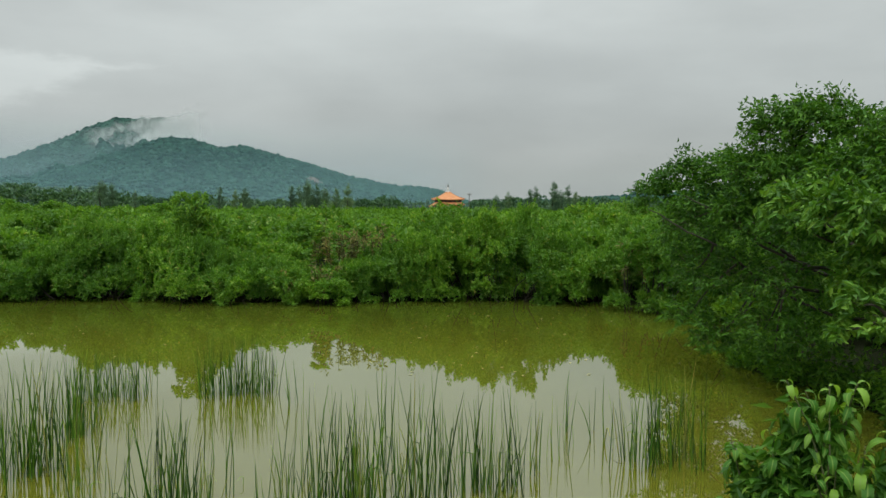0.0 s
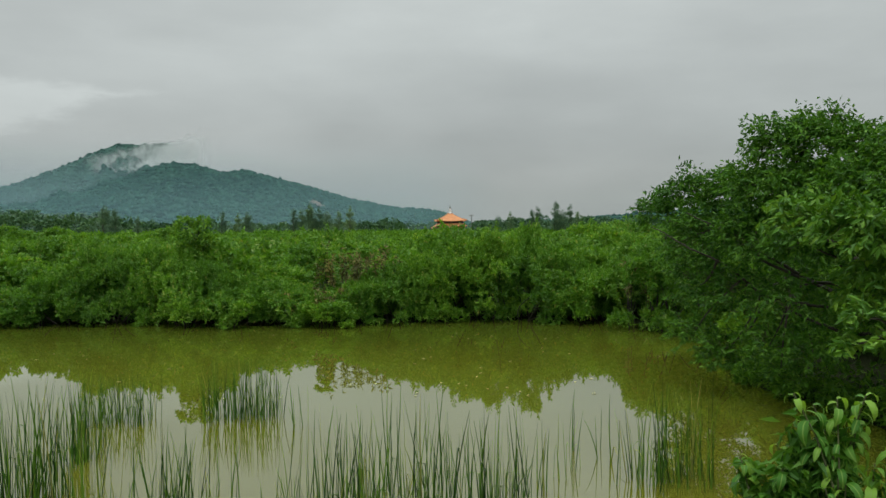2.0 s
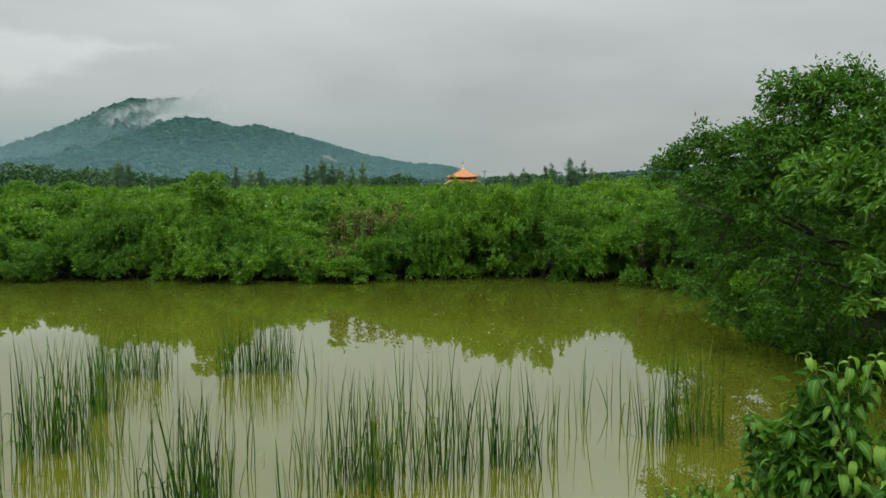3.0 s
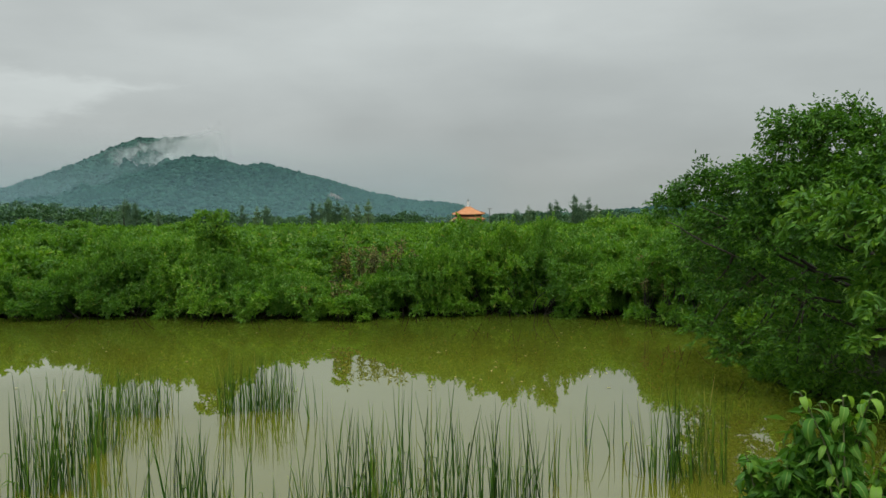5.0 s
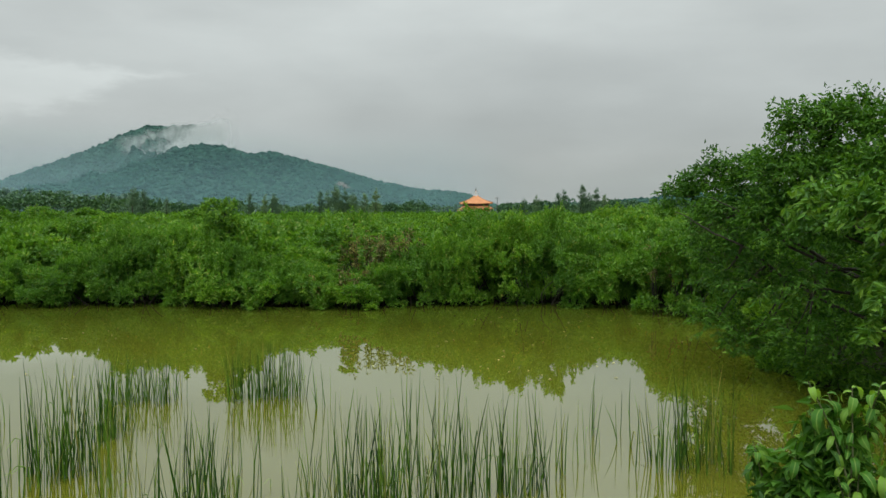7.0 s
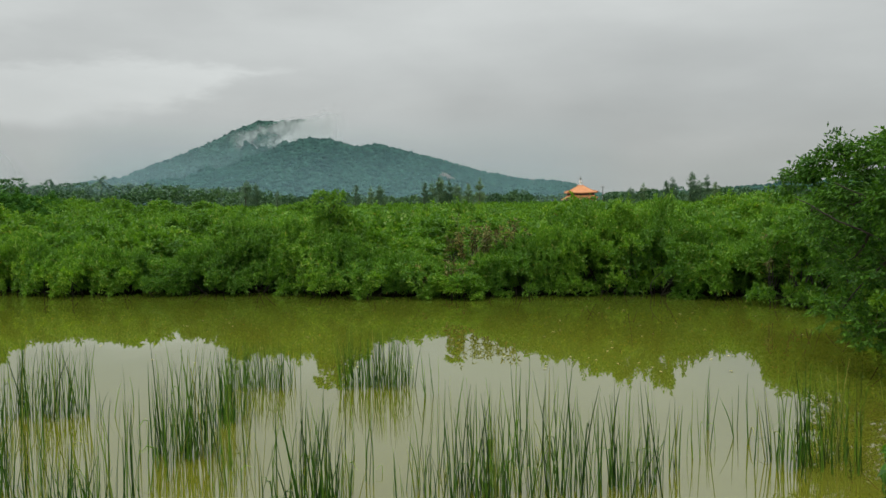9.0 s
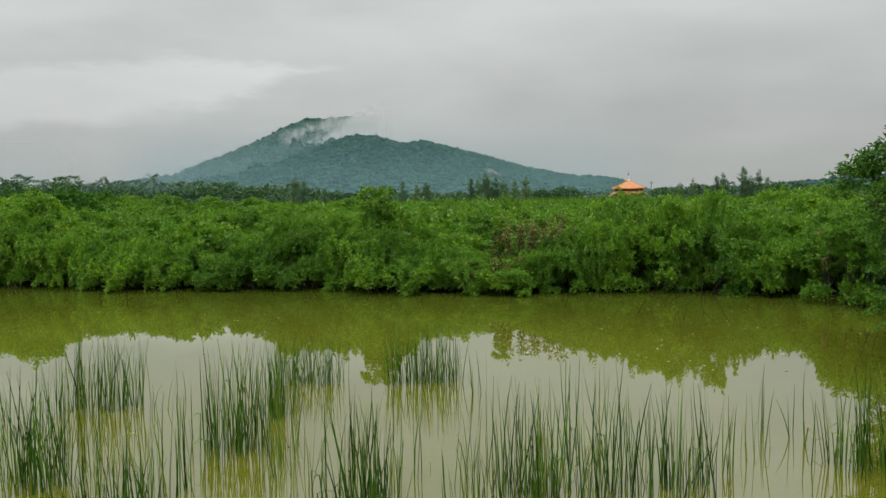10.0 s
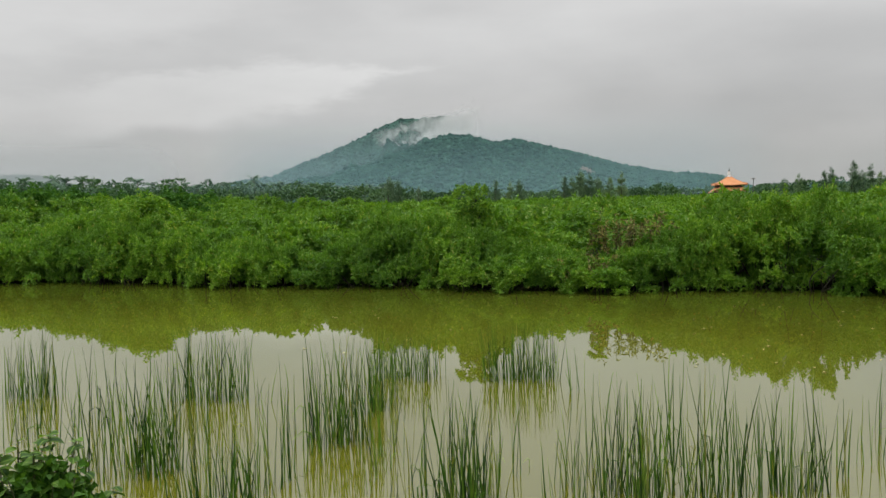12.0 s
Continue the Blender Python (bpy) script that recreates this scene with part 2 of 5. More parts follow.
def plain_mat(name, a, b, scale=2.0, rough=0.75, bump=0.0):
    m = Mat(name)
    m.set(color=m.ramp(m.noise(scale, 6, 0.6), [(0.3, a), (0.7, b)]), rough=rough)
    if bump:
        m.bump(m.noise(scale * 6, 4), 0.4, bump)
    return m.m


TILE = plain_mat("orange_roof_tile", (0.50, 0.19, 0.07), (0.64, 0.29, 0.12), 0.9, 0.7)
OCHRE = plain_mat("ochre_wall_paint", (0.50, 0.24, 0.10), (0.62, 0.33, 0.16), 0.8)
CREAM = plain_mat("cream_paint", (0.62, 0.50, 0.38), (0.74, 0.62, 0.50), 1.2)
WHITE = plain_mat("white_paint", (0.74, 0.74, 0.72), (0.82, 0.82, 0.80), 1.2)
DARKWOOD = plain_mat("dark_timber", (0.05, 0.035, 0.03), (0.1, 0.07, 0.05), 2.0)
CONCRETE = plain_mat("weathered_concrete", (0.13, 0.13, 0.125), (0.24, 0.23, 0.22), 2.0)


def mist_mat(name, density, scale, tint, vertical):
    """Thin cloud: lets light through, scatters the rest; ragged by noise, fading towards its rim."""
    m = Mat(name)
    uv = m.n.new("ShaderNodeTexCoord").outputs["Generated"]
    sp = m.n.new("ShaderNodeSeparateXYZ")
    m.l.new(uv, sp.inputs[0])
    u, v = sp.outputs[0], sp.outputs[2]
    low = v
    if vertical[2]:   # the top of the bank of mist climbs along the valley
        v = m.math("SUBTRACT", v, m.math("MULTIPLY", m.math("SUBTRACT", u, 0.45), 0.55))
        v = m.math("ADD", v, m.math("MULTIPLY", m.math("SUBTRACT", m.noise(0.02, 4, 0.6), 0.5), 0.3))

    def ease(x, lo, hi):
        r = m.n.new("ShaderNodeMapRange")
        r.interpolation_type = "SMOOTHSTEP"
        m.l.new(x, r.inputs[0])
        r.inputs[1].default_value, r.inputs[2].default_value = lo, hi
        return r.outputs[0]

    rag = ease(m.noise(scale, 6, 0.6), 0.28, 0.56)
    a = m.math("MULTIPLY", ease(low, *vertical[0]), ease(v, *vertical[1]))
    if vertical[2] is None:
        a = m.math("MULTIPLY", a, m.math("MULTIPLY", ease(u, 0.0, 0.2), ease(u, 1.0, 0.8)))
    elif vertical[2]:
        a = m.math("MULTIPLY", a, m.math("MULTIPLY", ease(u, 0.0, 0.3), ease(u, 1.0, 0.7)))
        a = m.math("MULTIPLY", a, m.math("MAXIMUM", rag, ease(u, 0.48, 0.62)))
    a = m.math("MULTIPLY", a, density)
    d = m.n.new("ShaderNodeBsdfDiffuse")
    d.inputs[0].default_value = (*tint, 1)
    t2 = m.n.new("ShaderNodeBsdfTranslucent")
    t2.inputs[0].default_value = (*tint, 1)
    half = m.n.new("ShaderNodeMixShader")
    half.inputs[0].default_value = 0.5
    m.l.new(d.outputs[0], half.inputs[1])
    m.l.new(t2.outputs[0], half.inputs[2])
    tp = m.n.new("ShaderNodeBsdfTransparent")
    mx = m.n.new("ShaderNodeMixShader")
    m.l.new(a, mx.inputs[0])
    m.l.new(tp.outputs[0], mx.inputs[1])
    m.l.new(half.outputs[0], mx.inputs[2])
    m.l.new(mx.outputs[0], m.out.inputs[0])
    return m.m


# tinted see-through sheets stand in for aerial haze before hills and palms
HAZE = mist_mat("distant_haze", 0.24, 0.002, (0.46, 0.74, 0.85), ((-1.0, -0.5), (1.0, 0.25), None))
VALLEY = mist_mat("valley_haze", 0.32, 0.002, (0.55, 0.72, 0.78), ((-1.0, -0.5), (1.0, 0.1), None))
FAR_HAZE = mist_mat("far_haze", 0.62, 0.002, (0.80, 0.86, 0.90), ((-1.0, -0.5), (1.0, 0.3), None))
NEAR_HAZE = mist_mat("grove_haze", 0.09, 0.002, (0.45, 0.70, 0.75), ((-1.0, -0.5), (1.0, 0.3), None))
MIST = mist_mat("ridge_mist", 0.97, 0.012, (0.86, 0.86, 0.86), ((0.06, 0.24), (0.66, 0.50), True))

# ------------------------------------------------------------------ mesh tools


def raw_mesh(name, V, F, mat, smooth=False):
    V, F = np.asarray(V, dtype=np.float32), np.asarray(F, dtype=np.int32)
    me = bpy.data.meshes.new(name)
    me.vertices.add(len(V))
    me.vertices.foreach_set("co", V.ravel())
    me.loops.add(F.size)
    me.loops.foreach_set("vertex_index", F.ravel())
    me.polygons.add(len(F))
    me.polygons.foreach_set("loop_start", np.arange(0, F.size, F.shape[1], dtype=np.int32))
    me.update(calc_edges=True)
    me.polygons.foreach_set("use_smooth", np.full(len(F), smooth))
    me.materials.append(mat)
    return me


def part(name, me, parent, label="", m=None):
    ob = new(name, me)
    ob.parent = parent
    if m is not None:
        ob.matrix_basis = m
    return tagged(ob, label) if label else ob


def thing(name, label, category, at=(0, 0, 0), group="", kind=""):
    ob = new(name)
    ob.empty_display_size = 0.2
    ob.location = at
    return tagged(ob, label, category, group, kind)


def join(*pieces):
    Vs, Fs, k = [], [], 0
    for V, F in pieces:
        Vs.append(np.asarray(V)); Fs.append(np.asarray(F) + k)
        k += len(V)
    return np.concatenate(Vs), np.concatenate(Fs)


def unit(a):
    return a / np.maximum(np.linalg.norm(a, axis=-1, keepdims=True), 1e-9)


def rand_dirs(n, rng):
    return unit(rng.normal(size=(n, 3)))


def leaves(P, D, L, W, rng, fold=0.18, flat=0.5):
    """Folded leaf blades: four triangles each, base at P, along D."""
    n = len(P)
    D = unit(D)
    up = unit(np.array([0, 0, 1.0]) * flat + rng.normal(size=(n, 3)) * 0.45)
    S = unit(np.cross(D, up))
    N = np.cross(S, D)
    L, W = np.broadcast_to(L, n)[:, None], np.broadcast_to(W, n)[:, None]
    mid = P + D * L * 0.45 - N * W * fold * 0.6
    lf, rt = P + D * L * 0.42 - S * W * 0.5 + N * W * fold, P + D * L * 0.42 + S * W * 0.5 + N * W * fold
    tip = P + D * L - N * L * 0.12
    V = np.stack([P, lf, mid, rt, tip], 1).reshape(-1, 3)
    k = np.arange(n)[:, None, None] * 5
    F = (k + np.array([[0, 3, 2], [3, 4, 2], [4, 1, 2], [1, 0, 2]])[None]).reshape(-1, 3)
    return V, F


def blades(P, D, L, W, rng, flat=0.5):
    """Simple two-triangle leaves for growth farther off."""
    n = len(P)
    D = unit(D)
    up = unit(np.array([0, 0, 1.0]) * flat + rng.normal(size=(n, 3)) * 0.5)
    S = unit(np.cross(D, up))
    N = np.cross(S, D)
    L, W = np.broadcast_to(L, n)[:, None], np.broadcast_to(W, n)[:, None]
    V = np.stack([P, P + D * L * 0.45 + S * W * 0.5, P + D * L - N * L * 0.15, P + D * L * 0.45 - S * W * 0.5], 1).reshape(-1, 3)
    k = np.arange(n)[:, None, None] * 4
    F = (k + np.array([[0, 1, 2], [0, 2, 3]])[None]).reshape(-1, 3)
    return V, F


def lobe_tips(lobes, n, rng, inner=0.7, rough=0.25, squash=0.85):
    """Twig ends spread over overlapping rounded lobes (x, y, z, r), uneven, few of them well inside."""
    lobes = np.asarray(lobes, dtype=float)
    w = lobes[:, 3] ** 2
    pick = rng.choice(len(lobes), n, p=w / w.sum())
    d = rand_dirs(n, rng)
    d[:, 2] = np.where(d[:, 2] < -0.55, -d[:, 2], d[:, 2])
    ph = rng.uniform(0, 6.3, (3,))
    wob = np.sin(d[:, 0] * 5 + ph[0] + pick) * np.sin(d[:, 1] * 5 + ph[1] + 2 * pick) + 0.6 * np.sin(d[:, 2] * 9 + ph[2] + 3 * pick)
    r = lobes[pick, 3] * (inner + (1.02 - inner) * rng.random(n) ** 0.55) * (1 + rough * wob)
    P = lobes[pick, :3] + d * r[:, None] * np.array([1, 1, squash])
    keep = np.ones(n, bool)
    for c in lobes:
        keep &= ~((np.linalg.norm(P - c[:3], axis=1) < 0.55 * c[3]) & (rng.random(n) < 0.8))
    return P[keep], d[keep]


def rosettes(P, out, per, rng, spread=0.9, lift=0.1, jitter=0.04):
    Q, O = np.repeat(P, per, 0), np.repeat(out, per, 0)
    D = unit(O * 0.55 + rand_dirs(len(Q), rng) * spread + np.array([0, 0, lift]))
    return Q + rng.normal(size=Q.shape) * jitter, D


def tube(points, radii, sides=5):
    """A tapered limb along points, closed at its tip."""
    P = np.asarray(points, dtype=float)
    T = unit(np.gradient(P, axis=0))
    ref = np.array([0.3, 0.9, 0.2]) if abs(T[0, 2]) > 0.6 else np.array([0, 0, 1.0])
    A = unit(np.cross(T, ref))
    B = np.cross(T, A)
    ang = np.arange(sides) * 2 * math.pi / sides
    V = (P[:, None] + (A[:, None] * np.cos(ang)[None, :, None] + B[:, None] * np.sin(ang)[None, :, None]) * np.asarray(radii, float)[:, None, None]).reshape(-1, 3)
    F = []
    for i in range(len(P) - 1):
        for j in range(sides):
            a, b = i * sides + j, i * sides + (j + 1) % sides
            F += [(a, b, b + sides), (a, b + sides, a + sides)]
    return V, np.array(F)


def limb(a, b, r0, r1, rng, bend=0.12, n=7, sag=0.0):
    a, b = np.asarray(a, float), np.asarray(b, float)
    t = np.linspace(0, 1, n)[:, None]
    side = rng.normal(size=3) * np.linalg.norm(b - a) * bend
    P = a + (b - a) * t + side * np.sin(t * math.pi) + np.array([0, 0, -sag]) * np.sin(t * math.pi)
    P += np.cumsum(rng.normal(size=P.shape) * np.linalg.norm(b - a) * 0.008, axis=0) * (t > 0)
    return P, np.linspace(r0, r1, n)


def sstep(x):
    x = np.clip(x, 0, 1)
    return x * x * (3 - 2 * x)


# ------------------------------------------------------------------ ground and water


def shore_y(x):
    return 23.1 + 0.35 * np.sin(x * 0.55 + 0.6) + 0.25 * np.sin(x * 1.35) + 0.02 * np.abs(np.minimum(x + 8, 0))


def ground_z(x, y):
    x, y = np.asarray(x, float), np.asarray(y, float)
    right = 8.8 + 0.3 * np.sin(y * 0.8) - 0.42 * np.maximum(y - 14, 0)
    # bank brought forward under the trees, dark ground in place of shade
    right = np.minimum(right, 5.3 + 0.3 * np.sin(y * 0.8) + 0.25 * np.maximum(y - 14, 0))
    s = np.maximum(np.maximum(-62 - x, x - right), np.maximum(4.4 + 0.3 * np.sin(x * 0.7) - y, y - shore_y(x)))
    z = np.where(s < 0, -0.8 * sstep(-s / 1.6), 0.14 * sstep(s / 0.9) + 0.10 * sstep(s / 8))
    z = z + 0.78 * sstep((4.2 - y) / 3.0) * (s > 0)
    return z + 0.03 * np.sin(x * 2.1) * np.sin(y * 1.7) * (s > 0.5)


def axis(lo, hi, step, far, grow=1.28):
    core = list(np.arange(lo, hi + step, step))
    d, a, b = step, core[0], core[-1]
    left, right_ = [], []
    while a > -far:
        d *= grow
        a -= d
        left.append(a)
    d = step
    while b < far:
        d *= grow
        b += d
        right_.append(b)
    return np.array(left[::-1] + core + right_)


gx, gy = axis(-40, 10, 0.5, 4600), axis(-2, 27, 0.3, 4600)
GX, GY = np.meshgrid(gx, gy)
GZ = ground_z(GX, GY)
nx, ny = len(gx), len(gy)
idx = np.arange(nx * ny).reshape(ny, nx)
GF = np.stack([idx[:-1, :-1], idx[:-1, 1:], idx[1:, 1:], idx[1:, :-1]], -1).reshape(-1, 4)
ground = new("ground", raw_mesh("ground", np.stack([GX, GY, GZ], -1).reshape(-1, 3), GF, SOIL, True))
tagged(ground, "dark muddy soil of the pond banks and mangrove flat", "ground", kind="structure")

WX, WY = np.meshgrid(np.linspace(-63, 11, 38), np.linspace(2.5, 25, 13))
WV = np.stack([WX, WY, np.zeros_like(WX)], -1).reshape(-1, 3)
widx = np.arange(WX.size).reshape(WX.shape)
WF = np.stack([widx[:-1, :-1], widx[:-1, 1:], widx[1:, 1:], widx[1:, :-1]], -1).reshape(-1, 4)
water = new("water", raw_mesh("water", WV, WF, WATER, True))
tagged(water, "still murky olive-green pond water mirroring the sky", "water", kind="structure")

# ------------------------------------------------------------------ hills and mist


def polar(az, r):
    a = np.radians(az)
    return np.sin(a) * r, np.cos(a) * r


def hill(name, profile, r_foot, r_top, r_back, label, mat, seed, trees, size, lower=8.0):
    """A wooded hill: its crest's rise (azimuth, degrees above the eye) carried down to a foot in front and behind."""
    rng = np.random.default_rng(seed)
    az_p, el_p = np.array(profile).T
    az = np.linspace(az_p[0], az_p[-1], 200)
    r = np.concatenate([np.linspace(r_foot, r_top, 30), np.linspace(r_top, r_back, 10)[1:]])
    AZ, RR = np.meshgrid(az, r)

    def height(a, rr):
        crest = np.maximum(np.interp(a, az_p, el_p), 0)
        top_ = r_top * np.tan(np.radians(crest)) - lower
        up_ = np.where(rr < r_top, np.clip((rr - r_foot) / (r_top - r_foot), 0, 1) ** 0.9, np.clip((r_back - rr) / (r_back - r_top), 0, 1))
        spur = 1 + 0.07 * np.sin(a * 2.1 + rr * 0.004) * np.sin(up_ * math.pi) + 0.04 * np.sin(a * 5.3 - rr * 0.007) * np.sin(up_ * math.pi)
        return np.maximum(top_, 0) * up_ * spur + EYE

    X, Y = polar(AZ, RR)
    Z = height(AZ, RR)
    V = np.stack([X, Y, Z], -1).reshape(-1, 3)
    ix = np.arange(AZ.size).reshape(AZ.shape)
    F = np.stack([ix[:-1, :-1], ix[:-1, 1:], ix[1:, 1:], ix[1:, :-1]], -1).reshape(-1, 4)
    base = new(name, raw_mesh(name, V, F, mat, True))
    tagged(base, label, "hill", kind="structure")
    # tree crowns on the slope
    a = rng.uniform(az_p[0], az_p[-1], trees)
    rr = r_foot + (r_top * 1.015 - r_foot) * rng.random(trees) ** 0.8
    zz = height(a, rr)
    x, y = polar(a, rr)
    s = size * (0.45 + 1.1 * rng.random(trees) ** 1.6)
    s = s * (1 + 0.25 * (rng.random(trees) < 0.06))
    ang = np.arange(6) * math.pi / 3
    ring = np.stack([np.cos(ang), np.sin(ang)], -1)
    shape = np.concatenate([np.c_[ring * 0.95, np.full(6, -0.5)], np.c_[ring * 0.85, np.full(6, 0.45)], [[0, 0, 1.0]]])
    jig = 1 + rng.uniform(-0.25, 0.25, (trees, 13, 1))
    CV = np.stack([x, y, zz], -1)[:, None] + shape[None] * s[:, None, None] * jig * np.array([1, 1, 0.85])
    tri = []
    for j in range(6):
        k = (j + 1) % 6
        tri += [(j, k, 6 + k), (j, 6 + k, 6 + j), (6 + j, 6 + k, 12)]
    CF = (np.arange(trees)[:, None, None] * 13 + np.array(tri)[None]).reshape(-1, 3)
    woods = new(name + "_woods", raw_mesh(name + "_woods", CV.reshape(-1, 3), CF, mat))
    tagged(woods, "dense forest on the distant hill, tinted blue for haze", "forest", kind="stuff")
    return height


RIDGE_BACK = [(-34.5, 0.9), (-32.86, 1.4), (-30.08, 1.81), (-28.0, 2.71), (-26.96, 3.03), (-25.86, 3.48), (-24.77, 3.99), (-23.66, 4.52), (-22.51, 5.11), (-21.37, 5.49), (-20.21, 5.5), (-19.5, 5.47), (-18.52, 5.67), (-18.14, 5.32), (-17.6, 4.4), (-16.4, 3.6), (-13.5, 2.6), (-6.5, 0.9)]
RIDGE_FRONT = [(-29.5, 0.5), (-27.28, 0.95), (-23.28, 2.59), (-21.94, 3.15), (-20.93, 3.5), (-19.52, 4.04), (-18.09, 4.39), (-16.6, 4.3), (-15.14, 3.82), (-13.5, 3.96), (-10.98, 3.32), (-6.49, 2.01), (-3.56, 1.40), (-1.2, 1.21), (-0.18, 1.02), (1.72, 0.3)]
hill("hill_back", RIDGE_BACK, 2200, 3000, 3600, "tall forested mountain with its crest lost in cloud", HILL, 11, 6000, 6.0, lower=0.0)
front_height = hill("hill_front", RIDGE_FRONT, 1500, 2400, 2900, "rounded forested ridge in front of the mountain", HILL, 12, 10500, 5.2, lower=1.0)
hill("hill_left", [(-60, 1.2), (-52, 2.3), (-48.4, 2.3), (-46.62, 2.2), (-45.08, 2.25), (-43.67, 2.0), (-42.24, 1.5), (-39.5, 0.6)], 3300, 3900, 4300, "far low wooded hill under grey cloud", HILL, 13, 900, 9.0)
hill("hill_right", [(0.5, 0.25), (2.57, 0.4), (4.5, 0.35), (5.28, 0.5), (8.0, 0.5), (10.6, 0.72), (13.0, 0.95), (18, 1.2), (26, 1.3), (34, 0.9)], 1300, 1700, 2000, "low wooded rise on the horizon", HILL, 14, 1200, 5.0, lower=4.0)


def rock_face():
    rng = np.random.default_rng(15)
    V, F = [], []
    for j in range(7):
        for i in range(13):
            a = -9.35 + 0.1 * i + rng.normal() * 0.012
            r = 1830 + 60 * j / 6 + rng.normal() * 3
            x, y = polar(a, r)
            e = 1 - abs(i - 6) / 6.5
            V.append((x, y, float(front_height(np.array(a), np.array(r))) + (14 * e ** 0.5 - 5) * (0.4 + 0.6 * math.sin(math.pi * (j + 0.5) / 7)) + rng.normal() * 2))
    for j in range(6):
        for i in range(12):
            k = j * 13 + i
            F.append((k, k + 1, k + 14, k + 13))
    tagged(new("rock_face", raw_mesh("rock_face", V, np.array(F), ROCK)), "bare pinkish rock face among forest on the ridge", "rock")


rock_face()


def curtain(name, az0, az1, r, z0, z1, mat, label, n=24, bow=0.0):
    az = np.linspace(az0, az1, n + 1)
    x, y = polar(az, np.full(n + 1, r))
    rows = []
    for k in range(5):
        f = k / 4
        x2, y2 = polar(az, np.full(n + 1, r + bow * math.sin(f * math.pi)))
        rows.append(np.c_[x2, y2, np.full(n + 1, z0 + (z1 - z0) * f)])
    V = np.concatenate(rows)
    ix = np.arange(5 * (n + 1)).reshape(5, n + 1)
    F = np.stack([ix[:-1, :-1], ix[:-1, 1:], ix[1:, 1:], ix[1:, :-1]], -1).reshape(-1, 4)
    ob = new(name, raw_mesh(name, V, F, mat, True))
    return tagged(ob, label, "mist", kind="structure")


curtain("backdrop_grove_haze", -56, 36, 285, -1, 22, NEAR_HAZE, "thin blue-tinted haze sheet before the palm grove", 50)
curtain("backdrop_haze", -38, 5, 1250, -1, 150, HAZE, "thin blue-tinted haze sheet hung before the hills", 40)
curtain("backdrop_far_haze", -62, -34, 3150, -1, 320, FAR_HAZE, "pale haze sheet hung before the farthest hill", 24)
curtain("backdrop_valley_haze", -36, -10, 2560, -1, 290, VALLEY, "pale haze sheet hung behind the front ridge", 24)
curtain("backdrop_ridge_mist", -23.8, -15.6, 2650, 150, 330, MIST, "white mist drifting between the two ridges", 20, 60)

# ------------------------------------------------------------------ far trees, palms, temple


def far_woods():
    """Uneven belt of broadleaf trees behind the mangrove flat."""
    rng = np.random.default_rng(21)
    VV, FF, k = [], [], 0
    lob = []
    for a in np.arange(-50, 31, 0.42):
        for rr, hgt in ((240, 4.6), (330, 6.0)):
            if rng.random() < (0.05 if a < -20 else 0.28):
                continue
            aa, r2 = a + rng.normal() * 0.3, rr * rng.uniform(0.9, 1.1)
            if -1.9 < aa < 2.3 and r2 < 300:
                continue
            tall = hgt * rng.uniform(0.5, 1.05) * (2.15 if aa < -36 else 1.7 if aa < -26 else 1.3 if aa < -21 else 1.0) * (0.72 if -14 < aa < 3 else 1.0)
            x, y = polar(aa, r2)
            w = rng.uniform(1.6, 3.0)
            lob.append((x, y, tall - w * 0.75, w))
            lob.append((x + rng.normal() * 1.5, y, tall * 0.55, w * 1.1))
    P, d = lobe_tips(lob, 84000, rng, 0.8, 0.2)
    V, F = blades(P, unit(d + rand_dirs(len(P), rng) * 0.8), rng.uniform(0.5, 1.0, len(P)), 0.55, rng)
    ob = new("far_woods", raw_mesh("far_woods", V, F, FAR_TREE))
    tagged(ob, "dull green belt of trees behind the mangrove flat", "trees", kind="stuff")


far_woods()


def casuarina(seed, h, w, feather=420):
    rng = np.random.default_rng(seed)
    t = thing("casuarina_tree", "slender grey-green feathery casuarina above the mangroves", "tree", group="casuarinas on the flat")
    P, R = limb((0, 0, 0), (rng.normal() * 0.15, 0, h), 0.12, 0.01, rng, 0.02, 9)
    part("trunk", raw_mesh("trunk", *tube(P, R, 6), BARK, True), t, "thin dark trunk")
    nb = 64
    bz = h * rng.uniform(0.12, 0.98, nb)
    blen = w * (1.02 - bz / h) * 1.15 * rng.uniform(0.4, 1.2, nb)
    ba = rng.uniform(0, 6.283, nb)
    k = rng.choice(nb, size=feather, p=blen / blen.sum())
    f = rng.random(feather) ** 0.75
    Q = np.stack([np.cos(ba[k]) * blen[k] * f, np.sin(ba[k]) * blen[k] * f, bz[k] + blen[k] * f * 0.55], -1) + rng.normal(size=(feather, 3)) * 0.10
    Q[:, 2] = np.minimum(Q[:, 2], h * 1.01)
    D = unit(np.stack([np.cos(ba[k]), np.sin(ba[k]), np.full(feather, 1.5)], -1) + rng.normal(size=(feather, 3)) * 0.6)
    part("crown", raw_mesh("crown", *blades(Q, D, rng.uniform(0.3, 0.65, feather), 0.075, rng), NEEDLE), t, "wispy grey-green needles")
    return t


def stand(t, az, r, s=1.0, turn=0.0, drop=0.0):
    x, y = polar(az, r)
    m = pose(x, y, float(ground_z(x, y)) - drop, 0, 0, turn) @ Matrix.Scale(s, 4)
    return m


def place(ob, m):
    ob.matrix_basis = m
    return ob


def place_copy(ob, m):
    c = copy_thing(ob, m)
    c.matrix_basis = m
    return c


